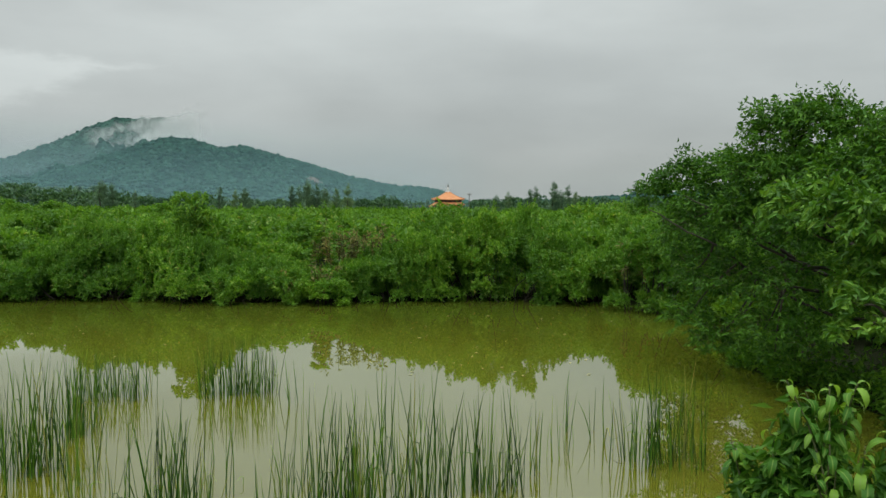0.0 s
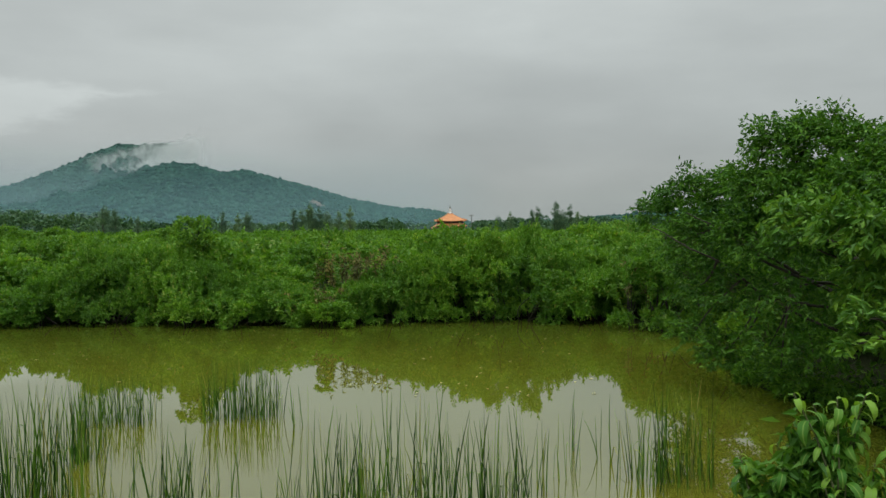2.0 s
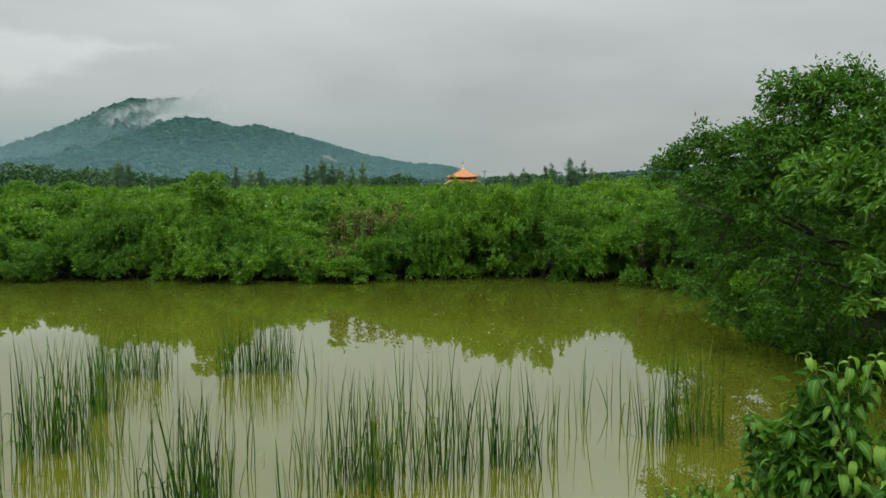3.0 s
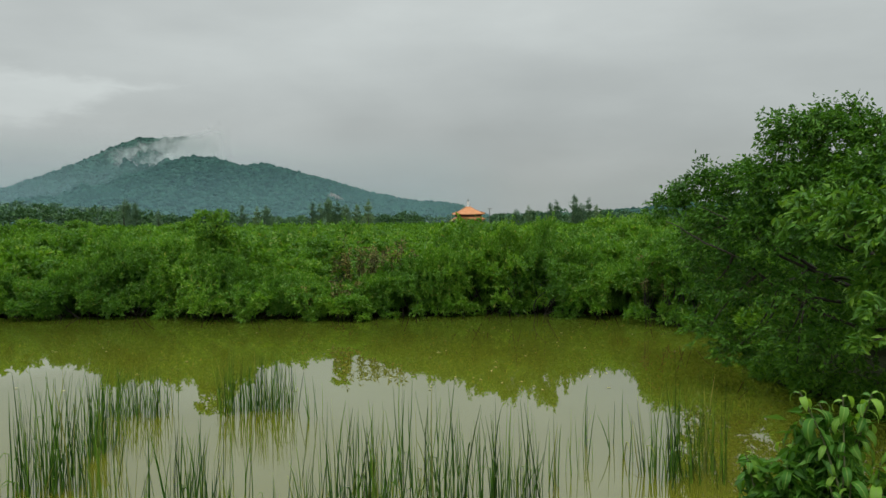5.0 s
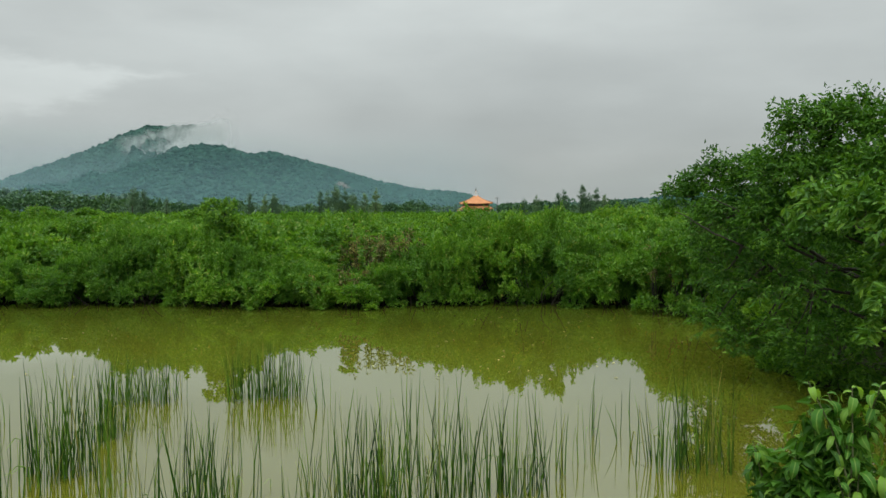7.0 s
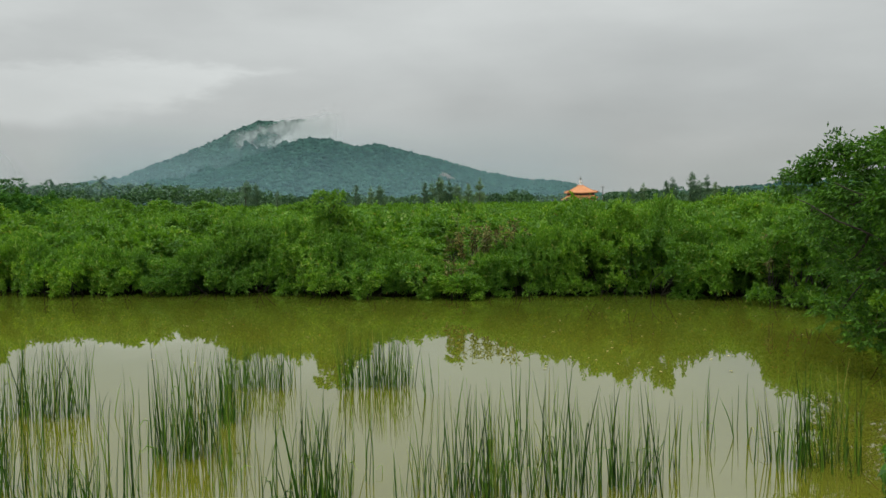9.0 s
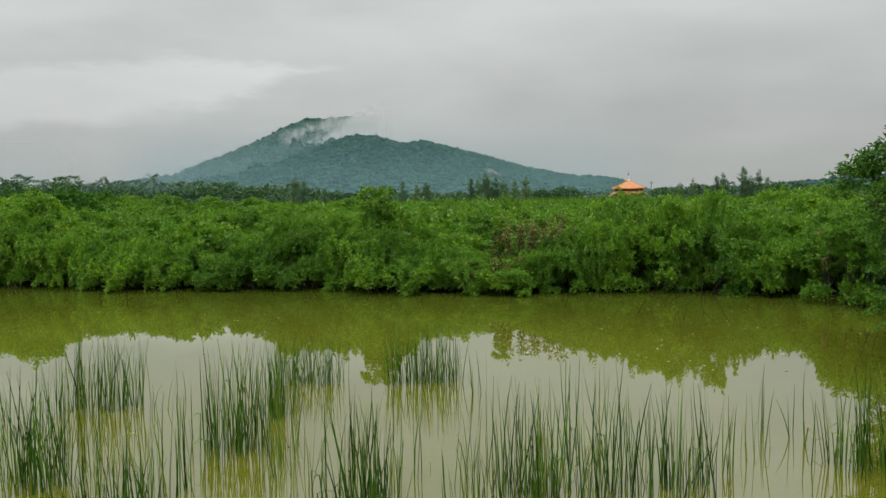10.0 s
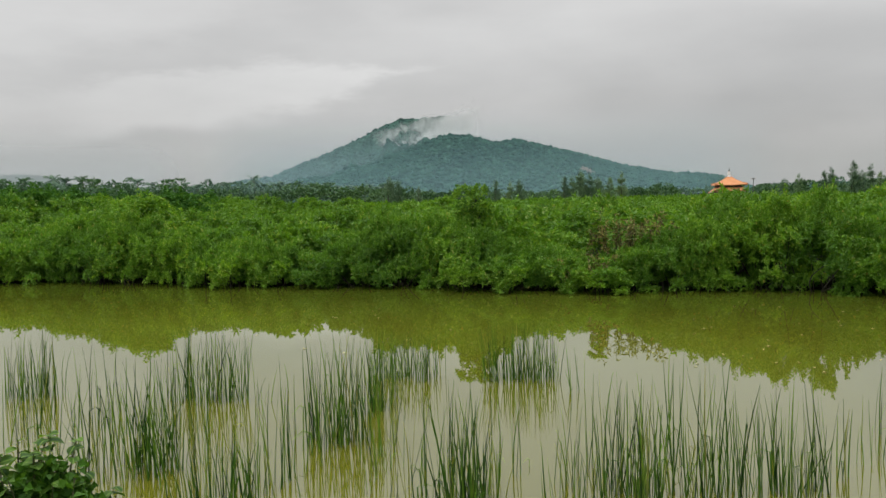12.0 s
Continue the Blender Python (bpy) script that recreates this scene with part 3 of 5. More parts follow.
CASU = [(4.51, 0.94, 0), (6.0, 1.0, 1), (6.4, 1.25, 0), (7.62, 1.55, 1), (8.1, 1.0, 2), (8.57, 1.37, 0), (9.1, 0.9, 1), (-9.22, 1.59, 2), (-9.8, 1.25, 0), (-10.3, 1.2, 1), (-8.6, 1.35, 0), (-8.1, 1.1, 2), (-7.28, 1.05, 1), (-6.5, 1.38, 0), (-14.99, 1.06, 1), (-14.0, 0.95, 0), (-13.4, 1.03, 2), (-22.31, 1.46, 2), (-21.7, 1.2, 1), (-20.3, 0.8, 0), (3.7, 0.65, 2)]
kinds = [casuarina(31, 6.0, 1.35, 1100), casuarina(32, 6.0, 1.7, 1450), casuarina(33, 6.0, 2.3, 1900)]
used = set()
for a_, e_, k_ in CASU:
    r_ = 165 + 20 * math.sin(a_ * 3)
    s_ = (EYE + r_ * math.tan(radians(e_))) / 6.0
    m_ = stand(kinds[k_], a_, r_, s_, a_ * 77)
    place_copy(kinds[k_], m_) if k_ in used else place(kinds[k_], m_)
    used.add(k_)


def palm(seed, h):
    rng = np.random.default_rng(seed)
    t = thing("coconut_palm", "tall coconut palm with drooping fronds in the far grove", "palm", group="palms of the coconut grove")
    topx, topy = rng.normal() * 0.5, rng.normal() * 0.5
    P, R = limb((0, 0, 0), (topx, topy, h), 0.22, 0.12, rng, 0.03, 8)
    part("trunk", raw_mesh("trunk", *tube(P, R, 6), PALE_BARK, True), t, "bare ringed grey trunk")
    for i in range(16):
        a = i * 2.4 + rng.normal() * 0.2
        rise = rng.uniform(-0.5, 1.25)
        length = rng.uniform(2.9, 4.2)
        s = np.linspace(0, 1, 6)
        out = length * s * math.cos(rise * 0.9)
        z = h + length * (math.sin(rise) * s - 0.5 * s ** 2.2)
        mid = np.stack([topx + np.cos(a) * out, topy + np.sin(a) * out, z], -1)
        side = np.array([-math.sin(a), math.cos(a), 0])
        wid = 1.1 * np.sin(np.clip(s * 0.92 + 0.08, 0, 1) * math.pi) ** 0.6
        V, F = [], []
        for j in range(5):
            for sg in (-1, 1):
                for q in range(2):
                    p0 = mid[j] + (mid[j + 1] - mid[j]) * q * 0.5
                    p1 = mid[j] + (mid[j + 1] - mid[j]) * (q * 0.5 + 0.42)
                    tip = p1 + side * sg * wid[j] * rng.uniform(0.8, 1.2) + np.array([0, 0, -0.45 * wid[j] * rng.uniform(0.6, 1.6)])
                    b = len(V)
                    V += [p0, p1, tip]
                    F.append((b, b + 1, b + 2))
        part("frond", raw_mesh("frond", V, np.array(F), PALM), t)
    return t


PALMS = [(-46.6, 1.75), (-45.4, 1.82), (-44.6, 1.55), (-43.67, 1.94), (-42.88, 1.79), (-42.06, 1.85), (-41.3, 1.5), (-38.88, 1.66), (-37.86, 1.43), (-36.82, 1.33), (-35.93, 1.39), (-35.04, 1.23), (-33.96, 1.28), (-33.1, 1.35), (-32.3, 1.2), (-31.38, 1.76), (-30.7, 1.25), (-30.1, 1.3), (-29.53, 1.34), (-29.0, 1.2), (-28.4, 1.3), (-27.7, 1.22), (-27.1, 1.12), (-26.5, 1.15), (-25.9, 1.0), (-25.2, 1.02), (-24.6, 0.9), (-24.0, 0.92), (-23.2, 0.85)]
prng = random.Random(5)
palm_kinds = [palm(41, 9.0), palm(42, 10.0), palm(43, 9.5)]
used = set()
spots = [(a, e, 330) for a, e in PALMS]
for i in range(150):
    a = -50.0 + i * 0.185 + prng.uniform(-0.2, 0.2)
    spots.append((a, prng.uniform(0.5, 1.15) + max(0, (-a - 30)) * 0.022, prng.uniform(290, 400)))
for i, (a_, e_, r_) in enumerate(spots):
    k_ = i % 3
    h_ = (9.0, 10.0, 9.5)[k_] + 0.9
    s_ = (EYE + r_ * math.tan(radians(e_))) / h_
    s_ = max(s_, 0.7)
    m_ = stand(palm_kinds[k_], a_, r_, s_, prng.uniform(0, 360))
    place_copy(palm_kinds[k_], m_) if k_ in used else place(palm_kinds[k_], m_)
    used.add(k_)


def box(x0, y0, z0, x1, y1, z1):
    V = [(x, y, z) for z in (z0, z1) for x, y in ((x0, y0), (x1, y0), (x1, y1), (x0, y1))]
    F = [(0, 3, 2, 1), (4, 5, 6, 7), (0, 1, 5, 4), (1, 2, 6, 5), (2, 3, 7, 6), (3, 0, 4, 7)]
    return np.array(V, float), np.array(F)


def hip_roof(half_x, half_y, z_eave, z_top, top_half, curve=0.5, steps=7, thick=0.22):
    """Four-sided roof sweeping up in a hollow curve, with a thick eave."""
    V, F = [], []
    levels = [(1.0, z_eave - thick)] + [(1 - i / steps, z_eave + (z_top - z_eave) * ((i / steps) ** (1 + curve) * 0.55 + 0.45 * i / steps)) for i in range(steps + 1)]
    for f, z in levels:
        hx, hy = top_half + (half_x - top_half) * f, top_half + (half_y - top_half) * f
        lift = 0.18 * max(0, f - 0.7) / 0.3
        for sx, sy, up_ in ((-1, -1, 1), (0, -1, 0), (1, -1, 1), (1, 0, 0), (1, 1, 1), (0, 1, 0), (-1, 1, 1), (-1, 0, 0)):
            V.append((sx * hx, sy * hy, z + lift * up_))
    for i in range(len(levels) - 1):
        for j in range(8):
            a, b = i * 8 + j, i * 8 + (j + 1) % 8
            F.append((a, b, b + 8, a + 8))
    n = len(V)
    V += [(0, 0, levels[-1][1]), (0, 0, levels[0][1])]
    for j in range(8):
        a, b = (len(levels) - 1) * 8 + j, (len(levels) - 1) * 8 + (j + 1) % 8
        F += [(a, b, n, n), (j, (j + 1) % 8, n + 1, n + 1)]
    tri = []
    for f in F:
        tri.append(f[:3])
        if f[2] != f[3]:
            tri.append((f[0], f[2], f[3]))
    return np.array(V, float), np.array(tri)


def lathe(profile, sides=12):
    V, F = [], []
    for r, z in profile:
        for j in range(sides):
            a = j * 2 * math.pi / sides
            V.append((r * math.cos(a), r * math.sin(a), z))
    for i in range(len(profile) - 1):
        for j in range(sides):
            a, b = i * sides + j, i * sides + (j + 1) % sides
            F.append((a, b, b + sides, a + sides))
    return np.array(V, float), np.array(F)


def temple():
    r = 270.0
    x, y = polar(0.36, r)
    t = thing("temple", "small temple with a tiered orange tile roof and white finial", "temple", (x, y, float(ground_z(x, y))))
    t.rotation_euler = (0, 0, radians(8))
    z0 = 0.2
    part("base", raw_mesh("base", *box(-4.6, -4.6, 0, 4.6, 4.6, 0.5), CONCRETE), t, "grey concrete plinth")
    part("wall", raw_mesh("wall", *box(-3.9, -3.9, 0.5, 3.9, 3.9, 3.6), OCHRE), t, "ochre painted wall")
    for sx in (-1, 1):
        for sy in (-1, -0.33, 0.33, 1):
            part("column", raw_mesh("column", *lathe([(0.2, 0.5), (0.16, 0.7), (0.16, 2.9), (0.24, 3.1)], 8), CREAM, True), t, "cream column", pose(4.2 * sx, 4.2 * sy, 0))
    part("lower_roof", raw_mesh("lower_roof", *hip_roof(4.9, 4.9, 2.75, 3.65, 3.9, 0.3), TILE), t, "orange tiled skirt roof")
    part("upper_wall", raw_mesh("upper_wall", *box(-3.75, -3.75, 3.6, 3.75, 3.75, 4.35), DARKWOOD), t, "dark band in the gap between the roofs")
    part("upper_roof", raw_mesh("upper_roof", *hip_roof(4.7, 4.7, 4.45, 6.95, 0.35, 0.35, 9), TILE), t, "orange tiled pyramid roof")
    for k in range(4):
        c, s = math.cos(k * math.pi / 2 + math.pi / 4), math.sin(k * math.pi / 2 + math.pi / 4)
        P = np.array([(c * d, s * d, zz) for d, zz in ((6.7, 4.75), (4.6, 5.15), (2.5, 5.95), (0.5, 7.02))])
        part("hip_ridge", raw_mesh("hip_ridge", *tube(P, [0.13, 0.13, 0.13, 0.12], 6), TILE, True), t, "rounded ridge tiles")
    f = part("finial", raw_mesh("finial", *lathe([(0.62, 6.85), (0.62, 7.1), (0.42, 7.2), (0.40, 7.75), (0.58, 7.85), (0.34, 8.05), (0.30, 8.4), (0.40, 8.5), (0.12, 8.7), (0.06, 9.0), (0.0, 9.1)], 10), WHITE, True), t, "white stacked finial")
    part("spire", raw_mesh("spire", *lathe([(0.20, 8.6), (0.24, 8.8), (0.10, 9.0), (0.16, 9.2), (0.05, 9.4), (0.03, 9.9), (0.0, 10.0)], 8), DARKWOOD, True), f, "dark metal tip")
    # gabled porch on the side towards the palms
    V = np.array([(-6.4, -5.2, 2.3), (-3.4, -5.2, 3.75), (-0.6, -5.2, 2.9), (-6.4, -1.0, 2.3), (-3.4, -1.0, 3.75), (-0.6, -1.0, 2.9)])
    V = np.concatenate([V, V + np.array([0, 0, -0.22])])
    F = np.array([(0, 1, 4, 3), (1, 2, 5, 4), (6, 9, 10, 7), (7, 10, 11, 8), (0, 6, 7, 1), (1, 7, 8, 2), (3, 4, 10, 9), (4, 5, 11, 10), (0, 3, 9, 6), (2, 8, 11, 5)])
    porch = part("porch_roof", raw_mesh("porch_roof", V, F, TILE), t, "low gabled porch roof")
    V2, F2 = join(box(-6.5, -5.32, 2.02, -0.5, -5.22, 2.1), box(-6.45, -5.3, 2.1, -5.9, -5.22, 2.45))
    part("bargeboard", raw_mesh("bargeboard", V2, F2, CREAM), porch, "cream edge board")
    for cx in (-6.0, -3.4, -1.0):
        part("porch_post", raw_mesh("porch_post", *box(cx - 0.13, -5.0, 0.0, cx + 0.13, -4.74, 2.6), CREAM), t, "cream porch post")
    # dark timber colour puts the porch's shadow onto this wall
    part("porch_wall", raw_mesh("porch_wall", *box(-5.9, -4.4, 0.0, -3.95, -1.2, 2.3), DARKWOOD), t, "porch wall in a dark shadow colour")


temple()


def pole():
    x, y = polar(1.83, 255)
    t = thing("utility_pole", "thin dark utility pole beside the temple", "pole", (x, y, float(ground_z(x, y))))
    part("shaft", raw_mesh("shaft", *tube([(0, 0, 0), (0, 0, 3), (0.05, 0, 6.3)], [0.16, 0.14, 0.11], 8), CONCRETE, True), t)
    part("crossarm", raw_mesh("crossarm", *box(-0.7, -0.06, 5.85, 0.7, 0.06, 5.98), DARKWOOD), t, "dark crossarm")
    for sx in (-0.6, 0, 0.6):
        part("insulator", raw_mesh("insulator", *lathe([(0.05, 5.98), (0.08, 6.05), (0.04, 6.2), (0.0, 6.24)], 8), CREAM, True), t, "pale insulator", pose(sx, 0, 0))


pole()

# ------------------------------------------------------------------ mangroves of the far shore


def mound_tips(mounds, n, rng):
    """Shoot ends over overlapping mounds (x, y, z, r): dense and ragged outside, few within, open gaps between."""
    M = np.asarray(mounds, float)
    w = M[:, 3] ** 2
    pick = rng.choice(len(M), n, p=w / w.sum())
    d = rand_dirs(n, rng)
    d[:, 2] = np.where(d[:, 2] < -0.3, -d[:, 2], d[:, 2])
    ph = rng.uniform(0, 6.3, 3)
    wob = np.sin(d[:, 0] * 6 + ph[0] + pick) * np.sin(d[:, 1] * 6 + ph[1] + 2 * pick) + 0.7 * np.sin(d[:, 2] * 9 + ph[2] + 3 * pick)
    r = M[pick, 3] * (1.12 - 0.5 * rng.random(n) ** 1.3) * (1 + 0.2 * wob)
    P = M[pick, :3] + d * r[:, None]
    keep = np.ones(n, bool)
    for c in M:
        keep &= ~((np.linalg.norm(P - c[:3], axis=1) < 0.66 * c[3]) & (rng.random(n) < 0.85))
    P, d = P[keep], d[keep]
    P[:, 2] = np.maximum(P[:, 2], 0.05 + 0.2 * rng.random(len(P)) ** 2)
    return P, unit(d + np.array([0, 0, 0.3]))


def bush(seed, h, w, tips, leaf, full=True, mat=None, name="mangrove_bush", label="dense bright green mangrove bush at the water's edge", category="bush", group="mangroves along the far shore"):
    """A mangrove bush: crooked stems, upright shoots and whorls of leaves at their ends."""
    rng = np.random.default_rng(seed)
    t = thing(name, label, category, group=group)
    mounds = []
    for j in range(5):
        a, q = j * 1.257 + rng.normal() * 0.35, rng.uniform(0.24, 0.4) * w
        r = rng.uniform(0.3, 0.5) * (0.8 + 0.1 * h)
        mounds.append((math.cos(a) * q, math.sin(a) * q, max(h * rng.uniform(0.32, 0.74) - r * 0.4, r * 0.75), r))
    for j in range(6):
        a = j * 1.047 + rng.normal() * 0.3
        if rng.random() < 0.85:
            mounds.append((math.cos(a) * w * 0.44, math.sin(a) * w * 0.44, rng.uniform(0.12, 0.4), rng.uniform(0.2, 0.34)))
    r = rng.uniform(0.4, 0.52)
    mounds += [(rng.normal() * 0.15, rng.normal() * 0.15, h * 0.96 - r, r), (rng.normal() * 0.4, rng.normal() * 0.4, h * 0.84 - r * 0.8, r * 0.8)]
    P, d = mound_tips(mounds, tips, rng)
    # loose leaders that stand out above the crown
    k = 32 if full else 14
    a, q = rng.uniform(0, 6.283, k), rng.random(k) ** 0.5 * w * 0.56
    lead = np.stack([np.cos(a) * q, np.sin(a) * q, h * (0.98 - 0.35 * (q / (w * 0.5)) ** 2) * rng.uniform(0.86, 1.1, k)], -1)
    up_ = unit(np.array([0, 0, 1.0]) + rng.normal(size=(k, 3)) * 0.3)
    for j in range(5):
        P = np.concatenate([P, lead + up_ * (0.10 - 0.10 * j)])
        d = np.concatenate([d, up_])
    for j in range(7 if full else 3):
        goal = P[rng.integers(len(P) - 5 * k)] * 0.92
        L_, R = limb((rng.normal() * 0.2, rng.normal() * 0.2, -0.35), goal, 0.03, 0.006, rng, 0.12)
        part("stem", raw_mesh("stem", *tube(L_, R, 5), BARK, True), t)
    Q, D = rosettes(P, d, 9, rng, 0.85, 0.05, 0.035)
    make = leaves if full else blades
    part("crown", raw_mesh("crown", *make(Q, D, leaf * rng.uniform(0.65, 1.25, len(Q)), leaf * 0.43, rng), mat or MANGROVE), t)
    return t


brng = random.Random(8)
FRONT_TALL, MID_TALL = (1.25, 1.5, 1.75, 2.0, 2.25, 2.5), (1.5, 1.9, 2.3)
front = [bush(50 + i, hh, 2.3 + 0.12 * (i % 3), 760, 0.125) for i, hh in enumerate(FRONT_TALL)]
middle = [bush(60 + i, hh, 2.6, 480, 0.165, False) for i, hh in enumerate(MID_TALL)]
fresh_f, fresh_m = list(range(len(front))), list(range(len(middle)))


def grow(kinds_, fresh, x, y, s, tall):
    """Plant the kind whose own height is nearest to the one wanted."""
    heights = FRONT_TALL if kinds_ is front else MID_TALL
    order = sorted(range(len(heights)), key=lambda i: abs(heights[i] - tall))
    k = order[0] if brng.random() < 0.6 else order[1]
    z = float(ground_z(x, y))
    m = pose(x, y, max(z, 0.0) - 0.05, 0, 0, brng.uniform(0, 360)) @ Matrix.Diagonal((s, s, tall / heights[k], 1))
    if k in fresh:
        fresh.remove(k)
        return place(kinds_[k], m)
    return place_copy(kinds_[k], m)


def crest(x):
    """Height of the front growth along the shore, in metres."""
    return 1.95 + 0.18 * math.sin(x * 0.75 + 0.4) + 0.12 * math.sin(x * 1.9 + 1.0) - (0.12 if x < -15 else 0.0)


def fringe(x, y):
    """Greatest height of the growth near the water: it rises and dips along the shore and climbs inland."""
    k = y / 23.3
    top = np.interp(x / k, (-33, -25, -23.5, -22.4, -21, -20, -18.7, -17.9, -16, -14.4, -13.4, -12.8, -12.2, -11.4, -10.8, -10.4, -9.5, -8.6, -7.2, -6.4, -5.6, -4.3, -2.9, -2.2, -1.3, -0.4, 0.6, 1.9, 2.4, 2.8, 3.4, 4.3, 5.0, 9),
                    (1.5, 1.65, 1.65, 2.0, 1.8, 2.15, 2.45, 1.9, 1.42, 1.32, 1.7, 1.2, 0.86, 1.1, 1.7, 2.0, 2.05, 1.92, 2.2, 1.8, 1.3, 1.25, 1.02, 1.41, 1.75, 2.1, 2.42, 2.65, 2.72, 2.1, 1.8, 1.5, 2.4, 2.4))
    return (float(top) + EYE) * k - EYE


x = 7.4
while x > -33:
    y = float(shore_y(x)) - 0.05 + brng.uniform(-0.5, 0.35)
    grow(front, fresh_f, x, y, brng.uniform(0.8, 1.0), min(fringe(x - 0.5, y), fringe(x, y), fringe(x + 0.5, y)) * brng.uniform(0.86, 0.97))
    x -= brng.uniform(1.1, 1.45)
x = 5.2
while x > -27:   # slimmer bushes between, that shape the crest
    y = float(shore_y(x)) + 0.1 + brng.uniform(-0.4, 0.5)
    grow(front, fresh_f, x, y, brng.uniform(0.55, 0.7), fringe(x, y) * brng.uniform(0.93, 1.0))
    x -= brng.uniform(0.75, 1.05)
x = 8.5
while x > -36:
    y = float(shore_y(x)) + brng.uniform(1.4, 2.1)
    grow(middle, fresh_m, x, y, brng.uniform(0.85, 1.1), min(crest(x) * 1.04, fringe(x, y)) * brng.uniform(0.92, 1.04))
    x -= brng.uniform(1.7, 2.1)
for x, y in ((9.4, 9.6), (9.3, 10.9), (9.6, 12.2), (9.2, 13.4), (8.9, 14.8), (8.3, 15.9), (7.6, 17.0), (7.1, 18.2), (6.6, 19.3), (6.1, 20.2), (5.6, 21.2), (8.6, 18.0), (7.8, 19.6), (9.6, 16.4)):
    grow(front, fresh_f, x, y, brng.uniform(0.95, 1.15), brng.uniform(2.0, 2.5))
for r_ in (28.5, 31.5, 35.0, 39.0, 44.0):
    a_ = -50.0
    while a_ < 30:
        x, y = polar(a_, r_ * brng.uniform(0.97, 1.03))
        if y > 25.4:
            tall = min(crest(x) * brng.uniform(0.98, 1.12), fringe(x, y))
            grow(middle, fresh_m, x, y, brng.uniform(1.0, 1.25), tall)
        a_ += math.degrees(2.5 / r_)

for a_, r_, top_ in ((-38.6, 33, 3.0), (-43.0, 50, 3.1), (-46.0, 60, 3.35), (-41.0, 70, 3.5), (-35.5, 75, 3.35), (-33.0, 90, 3.4), (-30.6, 70, 3.15), (-47.5, 45, 3.0), (-44.5, 80, 3.5), (-37.0, 95, 3.7), (-28.0, 100, 3.2), (-40.0, 48, 2.9), (-25.0, 90, 2.9), (-18.5, 80, 2.75), (9.5, 60, 2.7), (13.0, 50, 2.8), (11.5, 75, 3.0)):
    x, y = polar(a_, r_)
    grow(front if r_ < 50 else middle, fresh_f if r_ < 50 else fresh_m, x, y, 1.2 + r_ * 0.008, top_ * 0.95)

flat_tree = bush(66, 2.3, 2.6, 620, 0.15, False, GROVE, "broadleaf_tree", "dull dark green broadleaf tree rising behind the mangroves", "tree", "trees on the mangrove flat")
for i, (a_, r_, top_, s_) in enumerate(((-46.5, 70, 3.9, 2.3), (-45.0, 62, 3.75, 2.0), (-43.6, 66, 3.7, 2.1), (-42.3, 75, 3.8, 2.2), (-41.0, 85, 3.7, 2.4), (-47.8, 58, 3.6, 2.0), (-37.0, 60, 3.3, 1.8), (-35.8, 64, 3.35, 1.9), (-38.2, 80, 3.5, 2.2), (-34.5, 90, 3.5, 2.2), (-49.5, 66, 3.8, 2.3), (-39.6, 92, 3.7, 2.2))):
    x, y = polar(a_, r_)
    m_ = pose(x, y, float(ground_z(x, y)) - 0.05, 0, 0, i * 77.0) @ Matrix.Diagonal((s_, s_, top_ / 2.3, 1))
    place_copy(flat_tree, m_) if i else place(flat_tree, m_)


def thicket():
    """The mangrove flat running back to the trees: one sheet of crowns too many to count."""
    rng = np.random.default_rng(71)
    lob = []
    r = 48.0
    while r < 225:
        a = -50.0
        w = max(1.2, r * 0.017)
        while a < 30:
            x, y = polar(a + rng.normal() * 0.3, r * rng.uniform(0.97, 1.03))
            tall = (2.08 + 0.22 * min(1, (r - 45) / 120)) * rng.uniform(0.88, 1.06) + ((0.8 if a < -31 else 0.0) * rng.uniform(0.0, 1.5) if r > 60 else 0.0)
            lob.append((x, y, tall - w * 1.02, w))
            a += math.degrees(w * 1.35 / r)
        r *= 1.055
    lob = np.array(lob)
    P, d = lobe_tips(lob, 100000, rng, 0.85, 0.16)
    keep = d[:, 2] > -0.2
    P, d = P[keep], d[keep]
    Q, D = rosettes(P, d, 3, rng, 0.9, 0.2, 0.12)
    rr = np.hypot(Q[:, 0], Q[:, 1])
    V, F = blades(Q, D, rr * 0.0032 * rng.uniform(0.7, 1.3, len(Q)), rr * 0.0018, rng)
    ob = new("mangrove_thicket", raw_mesh("mangrove_thicket", V, F, THICKET))
    tagged(ob, "green mangrove thicket stretching back over the flat", "mangroves", kind="stuff")


thicket()


